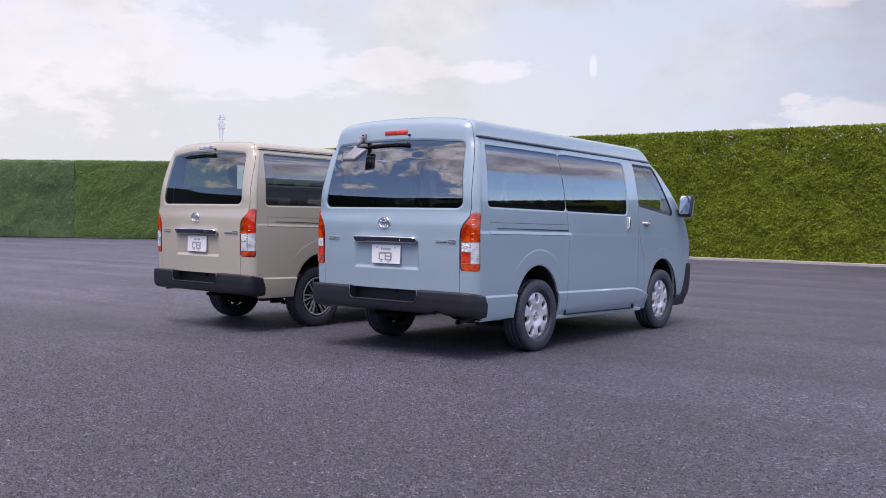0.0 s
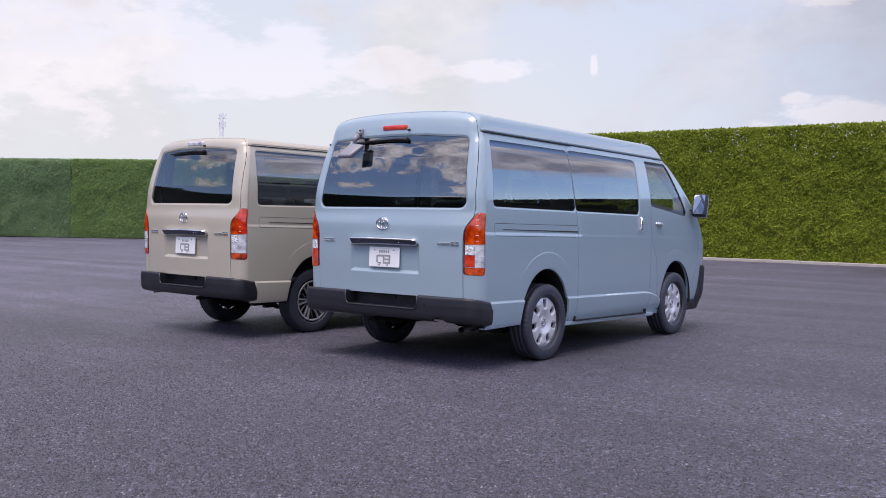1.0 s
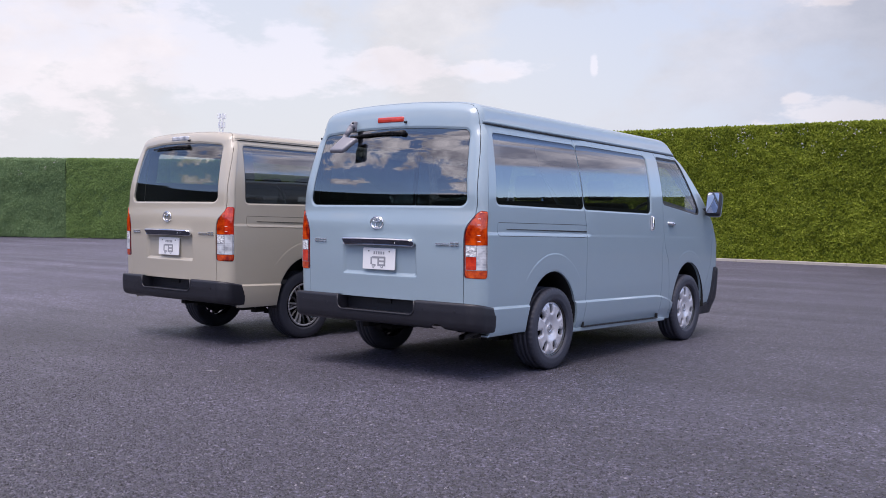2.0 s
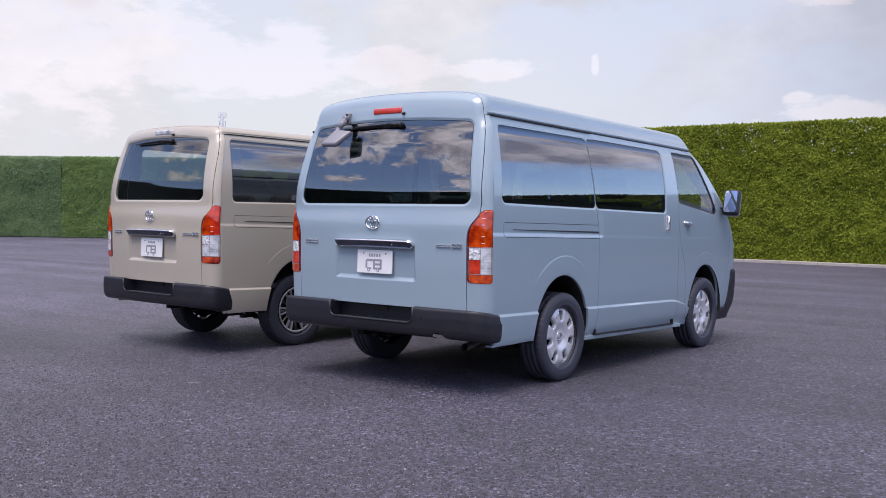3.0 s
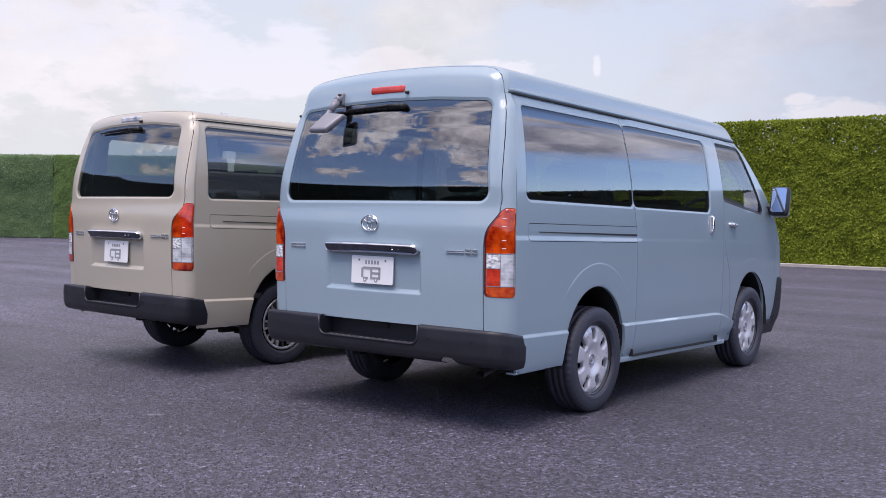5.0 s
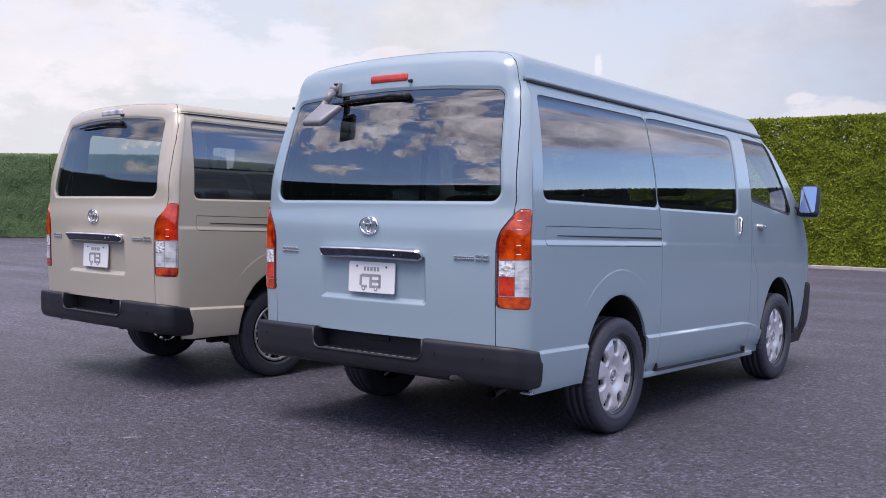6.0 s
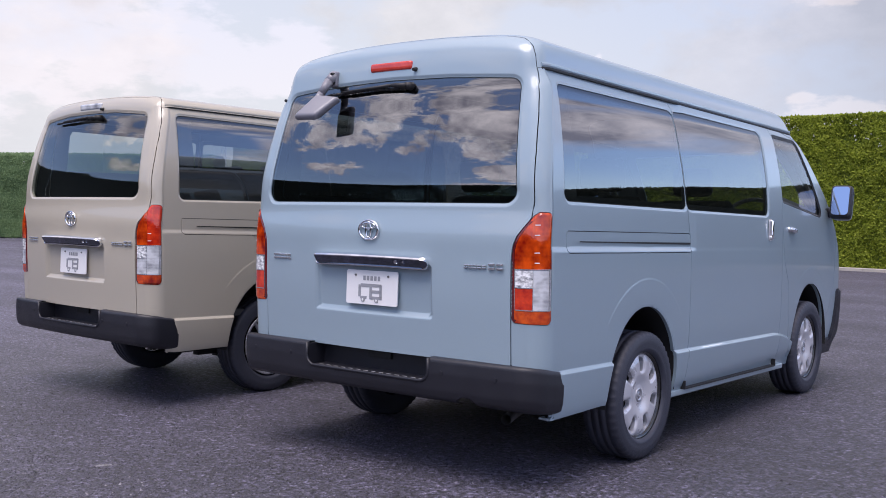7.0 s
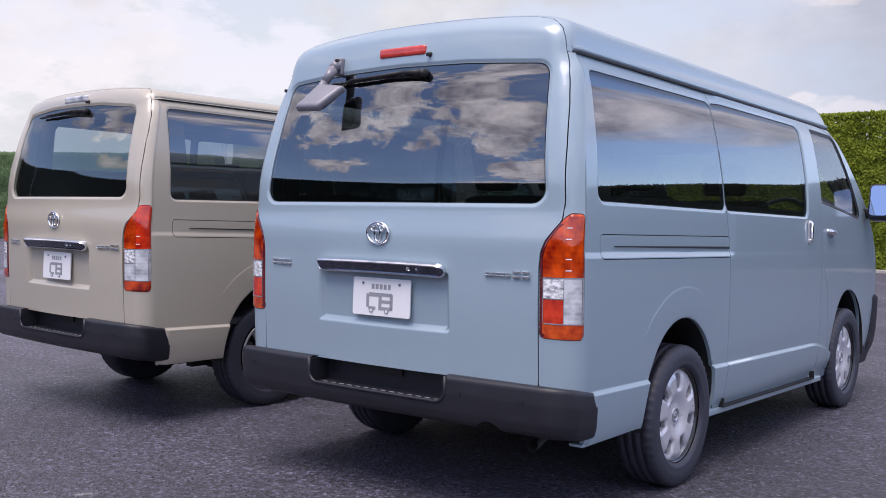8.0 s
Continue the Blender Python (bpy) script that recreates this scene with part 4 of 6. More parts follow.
    lowb = poly_sdf([(-0.9, 0.2), (0.9, 0.2), (0.9, 0.64), (-0.9, 0.64)], 0.0)
    for fn in (flat_sdf, lambda w: screen(w[:, 0], w[:, 1]), lambda w: grille(w[:, 0], w[:, 1]), lambda w: lowb(w[:, 0], w[:, 1])):
        uv, tri = split(uv, tri, fn, 0.002)
    c = uv[tri].mean(1)
    kind = np.where(flat_sdf(c) > 0, "off", np.where(screen(c[:, 0], c[:, 1]) < 0, "windscreen", np.where(grille(c[:, 0], c[:, 1]) < 0, "grille", np.where(lowb(c[:, 0], c[:, 1]) < 0, "front_bumper", "nose_panel"))))
    pos = g["nose"](uv)
    nor = normals(g["nose"], uv, 1)
    nor = np.where(nor[:, 1:2] < 0, -nor, nor)
    if np.cross(pos[tri[:, 1]] - pos[tri[:, 0]], pos[tri[:, 2]] - pos[tri[:, 0]])[:, 1].mean() < 0:
        tri = tri[:, ::-1]
    for n, mt in (("windscreen", M_CLEAR), ("grille", M_CHROME), ("front_bumper", M_PLASTIC), ("nose_panel", paint)):
        if (kind == n).any():
            v, f = skin(pos, nor, tri[kind == n], 0.001, 0.015)
            ob = link_part(n, flat_mesh(n, v, f, mt), root)
            ob.visible_shadow = n != "windscreen"

    # dark lining behind the skin, open at the windows and wheels
    us = np.linspace(a1, g["a2"], 110)
    uv, tri = grid(us, np.linspace(0.02, g["end"], 70))

    def lining(w):
        p = g["around"](w)
        hole = np.minimum.reduce([np.maximum(sd(p[:, 1], p[:, 2]) + 0.03, np.where(p[:, 1] < 1.8, np.maximum(-0.72 - p[:, 1], S["trim_sill"] - p[:, 2]), -1.0)) for sd in wins.values()] + [ellipse(p[:, 1], p[:, 2], arch_r) - 0.01, ellipse(p[:, 1], p[:, 2], ARCH_F) - 0.01])
        return np.minimum(np.minimum(hole, np.where(w[:, 0] < a1, glass_sdf(p[:, 0], p[:, 2]), 1.0)), p[:, 2] - 0.345)
    uv, tri = split(uv, tri, lining, 0.002)
    keep = lining(uv[tri].mean(1)) > 0
    p = g["around"](uv) - normals(g["around"], uv, 1) * 0.024
    v, f = skin(p, p * 0, tri[keep], 0.0, 0.0)
    v2, f2 = mirrored(v, f)
    link_part("cabin_lining", flat_mesh("cabin_lining", np.concatenate([v, v2]), list(f) + [tuple(i + len(v) for i in t) for t in f2], M_TRIM), root, "grey cabin lining")
    return root, g, gate, made, doors, fdoors


RING_WIDE = [(0.878, 0.205), (0.895, 0.275), (0.925, 0.365), (0.938, 0.49), (0.9445, 0.63), (0.9455, 0.92), (0.9430, 1.08), (0.940, 1.20), (0.936, 1.30), (0.928, 1.42), (0.912, 1.55),
             (0.889, 1.69), (0.860, 1.82), (0.815, 1.908), (0.803, 1.965), (0.782, 2.015), (0.735, 2.052), (0.61, 2.077), (0.40, 2.092), (0.20, 2.099), (0.0, 2.101)]
RING_SLIM = [(0.783, 0.205), (0.80, 0.275), (0.83, 0.365), (0.845, 0.49), (0.850, 0.63), (0.852, 0.92), (0.849, 1.08), (0.846, 1.20), (0.842, 1.31), (0.834, 1.43), (0.818, 1.55),
             (0.795, 1.68), (0.768, 1.80), (0.735, 1.872), (0.718, 1.904), (0.685, 1.927), (0.62, 1.942), (0.50, 1.954), (0.34, 1.962), (0.17, 1.966), (0.0, 1.967)]
REAR = [(0.2, -1.09), (0.58, -1.105), (0.9, -1.114), (1.1, -1.114), (1.28, -1.0985), (1.36, -1.0965), (1.45, -1.086), (1.55, -1.066), (1.70, -1.028), (1.84, -0.988), (1.96, -0.970), (2.05, -0.945), (2.1, -0.92)]
NOSE = [(0.2, 3.50), (0.45, 3.57), (0.75, 3.57), (0.96, 3.55), (1.15, 3.46), (1.30, 3.32), (1.60, 3.02), (1.81, 2.79), (1.91, 2.66), (2.0, 2.56), (2.1, 2.46)]
WIDE = dict(ring=RING_WIDE, drip=13, rear=REAR, nose=NOSE, r=0.085, rf=0.18, bow=0.072, nose_bow=0.10, taper=0.04, slope=0.021, narrow=0.0, roof_drop=0.0, lift=0.0225, axle=-0.030, wheel_in=0.0, bumper_half=0.953, trim_sill=1.0,
            paint=M_BLUE, cell=0.016, glass=M_PRIVACY, lamp_out=0.229, ribs=True,
            rear_glass=[(-0.800, 1.292), (0.800, 1.292), (0.738, 1.856), (0.35, 1.880), (0, 1.887), (-0.35, 1.880), (-0.738, 1.856)],
            windows=[("rear_side_window", [(-0.845, 1.306), (0.442, 1.282), (0.400, 1.828), (-0.800, 1.847)], 0.04),
                     ("sliding_door_window", [(0.452, 1.282), (1.672, 1.258), (1.702, 1.803), (0.410, 1.828)], 0.045),
                     ("front_door_window", [(1.965, 1.362), (2.84, 1.262), (2.42, 1.778), (1.955, 1.788)], 0.02)],
            lenses=[("brake_lens", M_ORANGE, "orange-red brake lens"), ("reverse_lens", M_WHITEL, "clear lens"), ("turn_lens", M_RED, "red lens"), ("lower_lens", M_AMBER, "amber lens"), ("side_lens", M_PALEL, "pale clear side lens"), ("side_brake_lens", M_ORANGE, "orange-red side lens"), ("lens_border", M_BORDER, "dark red lens border")])
SLIM = dict(WIDE, ring=RING_SLIM, drip=13, narrow=0.094, roof_drop=-0.03, paint=M_BEIGE, cell=0.016, ribs=False, slope=0.010, lift=0.0345, axle=-0.07, wheel_in=0.06, bumper_half=0.858, trim_sill=1.50, glass=M_TINT, rear_pane=M_TINT_REAR,
            rear_glass=[(-0.690, 1.300), (0.690, 1.300), (0.634, 1.822), (0.3, 1.850), (0, 1.855), (-0.3, 1.850), (-0.634, 1.822)],
            windows=[("rear_side_window", [(-0.848, 1.290), (0.442, 1.290), (0.41, 1.804), (-0.826, 1.826)], 0.035),
                     ("sliding_door_window", [(0.452, 1.295), (1.70, 1.285), (1.735, 1.78), (0.42, 1.80)], 0.03),
                     ("front_door_window", [(1.975, 1.362), (2.84, 1.262), (2.42, 1.745), (1.955, 1.755)], 0.02)],
            lenses=[("brake_lens", M_ORANGE, "orange-red brake lens"), ("reverse_lens", M_WHITEL, "clear lens"), ("turn_lens", M_PALEL, "clear lens"), ("lower_lens", M_ORANGE, "orange-red lower lens"), ("side_lens", M_PALEL, "pale clear side lens"), ("side_brake_lens", M_RED, "red side lens"), ("lens_border", M_BORDER, "dark red lens border")])


def wheel_mesh_tyre():
    """Road tyre 0.66 m across, 0.19 m wide, with grooves and notched shoulders; its axle lies along x, outer face at +x."""
    prof = [(-0.085, 0.205), (-0.094, 0.235), (-0.098, 0.275), (-0.096, 0.315), (-0.088, 0.335), (-0.072, 0.3415)]
    for gx in (-0.042, 0.0, 0.042):
        prof += [(gx - 0.006, 0.3425), (gx - 0.004, 0.335), (gx + 0.004, 0.335), (gx + 0.006, 0.3425)]
    prof += [(0.072, 0.3415), (0.088, 0.335), (0.096, 0.315), (0.0975, 0.300), (0.0985, 0.297), (0.0985, 0.272), (0.096, 0.250), (0.0965, 0.246), (0.092, 0.234), (0.086, 0.228), (0.078, 0.222)]
    n = 150
    vs, fs = lathe(prof, n)
    out = []
    kk = len(prof)
    for i, (x, y, z) in enumerate(vs):
        ring, col = divmod(i, kk)
        r = math.hypot(y, z)
        if r > 0.325 and abs(x) > 0.06 and ring % 3 == 0:
            s = (r - 0.008) / r
            y, z, r = y * s, z * s, r * s
        squash = (0.226 + (r - 0.226) * 0.892) / r if r > 0.226 else 1.0
        out.append((x, y * squash, z * squash))
    return out, fs


def polar_disc(r0, r1, nr, na, height, holes):
    """A wheel face: a dished disc about x with openings cut out; holes(r, a) is negative inside one."""
    uv, tri = grid(np.linspace(r0, r1, nr), np.linspace(0, 2 * math.pi, na + 1))
    uv, tri = split(uv, tri, lambda w: holes(w[:, 0], w[:, 1]), 0.0006)
    c = uv[tri].mean(1)
    keep = holes(c[:, 0], c[:, 1]) > 0
    e = holes(uv[:, 0], uv[:, 1])
    x = height(uv[:, 0], uv[:, 1]) - 0.010 * smooth((0.012 - e) / 0.012)
    pos = np.stack([x, uv[:, 0] * np.cos(uv[:, 1]), uv[:, 0] * np.sin(uv[:, 1])], 1)
    nor = np.zeros_like(pos)
    nor[:, 0] = 1
    t = tri[keep]
    if np.cross(pos[t[:, 1]] - pos[t[:, 0]], pos[t[:, 2]] - pos[t[:, 0]])[:, 0].mean() < 0:
        t = t[:, ::-1]
    return skin(pos, nor, t, 0.0, 0.022)


def cap_holes(r, a):
    """Seven rounded openings round a steel-wheel cover."""
    s = 2 * math.pi / 7
    b = (a + s / 2) % s - s / 2
    u, w = r * np.cos(b) - 0.150, r * np.sin(b)
    return np.hypot(np.maximum(np.abs(u) - 0.020, 0), np.maximum(np.abs(w) - (0.006 + 0.12 * np.clip(u + 0.02, 0, 1)), 0)) - 0.014


def alloy_holes(r, a):
    s = 2 * math.pi / 6
    b = (a + s / 2) % s - s / 2
    wide = 0.034 + 0.42 * np.clip(r - 0.07, 0, 1)
    edge = np.maximum(np.abs(r * np.sin(b)) - wide, np.maximum(0.075 - r, r - 0.194))
    bb = np.abs(r * np.sin(b))
    return np.maximum(edge, 0.0 * r + np.maximum(0.010 - bb, -1.0))


TYRE = wheel_mesh_tyre()
ME_TYRE = flat_mesh("tyre", *TYRE, M_RUBBER)
cap_v, cap_f = polar_disc(0.004, 0.213, 34, 168, lambda r, a: 0.052 + 0.022 * smooth((r - 0.03) / 0.09) - 0.016 * smooth((r - 0.165) / 0.045) + 0.005 * smooth((0.046 - r) / 0.006), cap_holes)
ME_CAP = flat_mesh("wheel_cover", cap_v, cap_f, M_SILVER)
al_v, al_f = polar_disc(0.004, 0.203, 34, 168, lambda r, a: 0.044 + 0.036 * smooth((r - 0.04) / 0.14), alloy_holes)
ME_ALLOY = flat_mesh("alloy_face", al_v, al_f, M_BLACKW)


def spoke_mesh():
    """One bright-faced spoke, rising from hub to rim along z, its face at +x."""
    bm = bmesh.new()
    ring = []
    for r, x, hw in ((0.042, 0.049, 0.0075), (0.09, 0.060, 0.0065), (0.14, 0.074, 0.0060), (0.196, 0.0845, 0.0075)):
        ring.append([bm.verts.new((x + o, u, r)) for o, u in ((-0.012, -hw * 1.4), (0.0015, -hw), (0.003, 0.0), (0.0015, hw), (-0.012, hw * 1.4))])
    for a, b in zip(ring[:-1], ring[1:]):
        for j in range(4):
            bm.faces.new((a[j], a[j + 1], b[j + 1], b[j]))
    me = bpy.data.meshes.new("spoke")
    bmesh.ops.recalc_face_normals(bm, faces=bm.faces)
    bm.to_mesh(me)
    bm.free()
    me.materials.append(M_ALLOY)
    return me


ME_SPOKE = spoke_mesh()
rim_v, rim_f = lathe([(0.060, 0.197), (0.068, 0.203), (0.074, 0.209), (0.072, 0.216), (0.060, 0.212), (-0.07, 0.200), (-0.07, 0.188), (0.045, 0.188), (0.060, 0.197)], 96)
ME_RIM = flat_mesh("rim", rim_v, rim_f, M_BLACKW)
ME_RIM_LIP = flat_mesh("rim_lip", *lathe([(0.080, 0.183), (0.086, 0.190), (0.088, 0.198), (0.084, 0.203), (0.076, 0.200)], 96), M_ALLOY)
drum_v, drum_f = lathe([(0.005, 0.0), (0.012, 0.05), (0.010, 0.12), (0.005, 0.165), (-0.05, 0.172), (-0.06, 0.0)], 60)
ME_DRUM = flat_mesh("brake_drum", drum_v, drum_f, M_DARK)
hub_v, hub_f = lathe([(0.054, 0.0), (0.0595, 0.004), (0.0605, 0.010), (0.0595, 0.014), (0.058, 0.0145), (0.058, 0.024), (0.0615, 0.026), (0.0622, 0.031), (0.060, 0.036), (0.054, 0.037)], 48)
ME_HUB = flat_mesh("hub_badge", hub_v, hub_f, M_ALLOY)


def wheels(root, S):
    x = 0.866 - S["narrow"] * 0.98 - S["wheel_in"]
    for y in (S["axle"], 2.57 + S["axle"]):
        for side in (1, -1):
            m = pose(side * (x - 0.025), y, 0.3425 - S["lift"], random.uniform(0, 360), 0, 0 if side > 0 else 180)
            w = link_part("wheel", ME_TYRE.copy(), root, "black tyre on a silver seven-hole wheel cover" if S["ribs"] else "black tyre on a dark alloy wheel with bright spokes", m)
            big = Matrix.Diagonal((1, 1.055, 1.055, 1))
            link_part("rim", ME_RIM, w, m=big)
            link_part("brake_drum", ME_DRUM, w)
            if S["ribs"]:
                link_part("wheel_cover", ME_CAP, w, "silver wheel cover", big)
            else:
                link_part("wheel_face", ME_ALLOY, w, "black wheel face", big)
                for i in range(6):
                    for o in (-9, 9):
                        link_part("spoke", ME_SPOKE, w, "bright machined spoke", big @ Matrix.Rotation(radians(60 * i + 90 + 30 + o), 4, "X"))
                link_part("rim_lip", ME_RIM_LIP, w, "bright rim lip", big)
            link_part("hub_badge", ME_HUB, w, "round chrome hub cap")


def bumper(root, S):
    """Black rear bumper with a step let into its top."""
    w = S["bumper_half"]
    yb, rc = -1.150, 0.12
    path = [(w - 0.004, -0.878), (w - 0.001, -0.93)] + [(w - rc + rc * math.cos(a), yb + 0.03 + rc - rc * math.sin(a)) for a in np.linspace(0, math.pi / 2, 12)]
    path += [(x, yb + 0.03 * (x / (w - rc)) ** 2) for x in np.linspace(w - rc, 0, 34)[1:]]
    path += [(-x, y) for x, y in reversed(path[:-1])]
    path = np.array(path)
    run = np.concatenate([[0], np.cumsum(np.hypot(*np.diff(path, axis=0).T))])
    px, py = (lambda s: np.interp(s, run, path[:, 0])), (lambda s: np.interp(s, run, path[:, 1]))
    prof = [(-0.085, 0.0), (-0.02, 0.0), (-0.006, -0.004), (0.0, -0.014), (0.004, -0.07), (0.0, -0.15), (-0.010, -0.185), (-0.030, -0.200), (-0.075, -0.205)]
    pl = np.concatenate([[0], np.cumsum(np.hypot(*np.diff(np.array(prof), axis=0).T))])
    po, pz = (lambda t: np.interp(t, pl, [p[0] for p in prof])), (lambda t: np.interp(t, pl, [p[1] for p in prof]))

    def fn(uv):
        s, t = uv[:, 0], uv[:, 1]
        tx, ty = px(s + 0.01) - px(s - 0.01), py(s + 0.01) - py(s - 0.01)
        ln = np.maximum(np.hypot(tx, ty), 1e-9)
        ox, oy = -ty / ln * -1, tx / ln * -1
        ox, oy = np.where((ox * px(s) + oy * (py(s) + 0.4)) < 0, -ox, ox), np.where((ox * px(s) + oy * (py(s) + 0.4)) < 0, -oy, oy)
        x, y = px(s) + ox * po(t), py(s) + oy * po(t)
        top_z = 0.582 - 0.036 * np.clip((y + 1.10) / 0.22, 0, 1)
        return np.stack([x, y, top_z + pz(t)], 1)

    step = poly_sdf([(-0.392, 0.468), (-0.392, 0.9), (0.392, 0.9), (0.392, 0.468)], 0.03)
    pipe = lambda x, z: (0.0 if S["ribs"] else 1.0) + np.hypot((x - 0.60 * w / 0.956) / 1.3, z - 0.372) - 0.045
    uv, tri = grid(np.linspace(0.001, run[-1] - 0.001, 170), np.linspace(0, pl[-1], 34))
    for f in (lambda q: step(fn(q)[:, 0], fn(q)[:, 2]), lambda q: pipe(fn(q)[:, 0], fn(q)[:, 2])):
        uv, tri = split(uv, tri, f, 0.0012)
    c = fn(uv[tri].mean(1))
    tri = tri[(step(c[:, 0], c[:, 2]) > 0) & (pipe(c[:, 0], c[:, 2]) > 0)]
    pos = fn(uv)
    nor = np.zeros_like(pos)
    nor[:, 1] = -1
    mid_tri = np.abs(c[(step(c[:, 0], c[:, 2]) > 0) & (pipe(c[:, 0], c[:, 2]) > 0)][:, 0]) < 0.3
    fc = np.cross(pos[tri[:, 1]] - pos[tri[:, 0]], pos[tri[:, 2]] - pos[tri[:, 0]])[mid_tri]
    if fc[:, 1].mean() > 0:
        tri = tri[:, ::-1]
    v, f = skin(pos, nor, tri, 0.0, 0.012)
    bump = link_part("rear_bumper", flat_mesh("rear_bumper", v, f, M_PLASTIC), root, "black plastic rear bumper with a step")
    bm = bmesh.new()
    box(bm, -0.38, 0.38, yb + 0.012, -1.01, 0.450, 0.468, 0.004)            # tread
    box(bm, -0.395, 0.395, -1.025, -1.01, 0.455, 0.575, 0.003)                # back
    for s in (-1, 1):
        box(bm, s * 0.395 - 0.006, s * 0.395 + 0.006, yb + 0.015, -1.01, 0.46, 0.572, 0.002)
    part("step", bm, M_PLASTIC, bump, "black ribbed step")
    for i in range(14):
        x = -0.325 + i * 0.05
        bm = bmesh.new()
        box(bm, x - 0.015, x + 0.015, yb + 0.040, yb + 0.048, 0.466, 0.471, 0.002, 1)
        part("tread_bar", bm, M_STEEL, bump, "worn pale tread bar")
    bm = bmesh.new()
    lip = [(-0.394, 0.578), (-0.394, 0.520)] + [(-0.394 + 0.05 * (1 - math.cos(a)), 0.518 - 0.05 * math.sin(a)) for a in np.linspace(0.15, math.pi / 2, 7)]
    lip = [(x, yb + 0.03 * (x / (w - rc)) ** 2 - 0.001, z) for x, z in lip]
    lip += [(x, yb + 0.03 * (x / (w - rc)) ** 2 - 0.001, 0.4685) for x in (-0.2, 0.0, 0.2)] + [(-x, y, z) for x, y, z in reversed(lip)]
    tube(bm, lip, 0.0075)
    part("step_lip", bm, M_PLASTIC, bump, "rounded black lip round the step", smooth=True)
    for x in (-0.80, -0.52, 0.47, 0.76):
        x *= (w / 0.956)
        bm = bmesh.new()
        rod(bm, (x, yb + 0.03, 0.515), (x, yb + 0.03 * (x / (w - rc)) ** 2 - 0.0065, 0.515), 0.0115, 0.0105, 20)
        part("parking_sensor", bm, M_PLASTIC, bump, "round black parking sensor")
    bm = bmesh.new()
    box(bm, -0.075, 0.075, -1.038, -1.024, 0.525, 0.560, 0.004)
    part("gate_latch", bm, M_SEAL, bump)
    return bump


def rounded_rect(hx, hz, r, n=6):
    """Outline of a rectangle with round corners."""
    pts = []
    for cx, cz, a in ((hx - r, hz - r, 0), (r - hx, hz - r, 90), (r - hx, r - hz, 180), (hx - r, r - hz, 270)):
        pts += [(cx + r * math.cos(radians(a + 90 * i / n)), cz + r * math.sin(radians(a + 90 * i / n))) for i in range(n + 1)]
    return pts


def curve_plate(bm, pts, y, depth, m=None):
    """A flat shape in the xz plane, given a thickness towards -y."""
    vs = [bm.verts.new((x, y, z)) for x, z in pts]
    f = bm.faces.new(vs)
    r = bmesh.ops.extrude_face_region(bm, geom=[f])
    bmesh.ops.translate(bm, verts=[v for v in r["geom"] if isinstance(v, bmesh.types.BMVert)], vec=(0, -depth, 0))


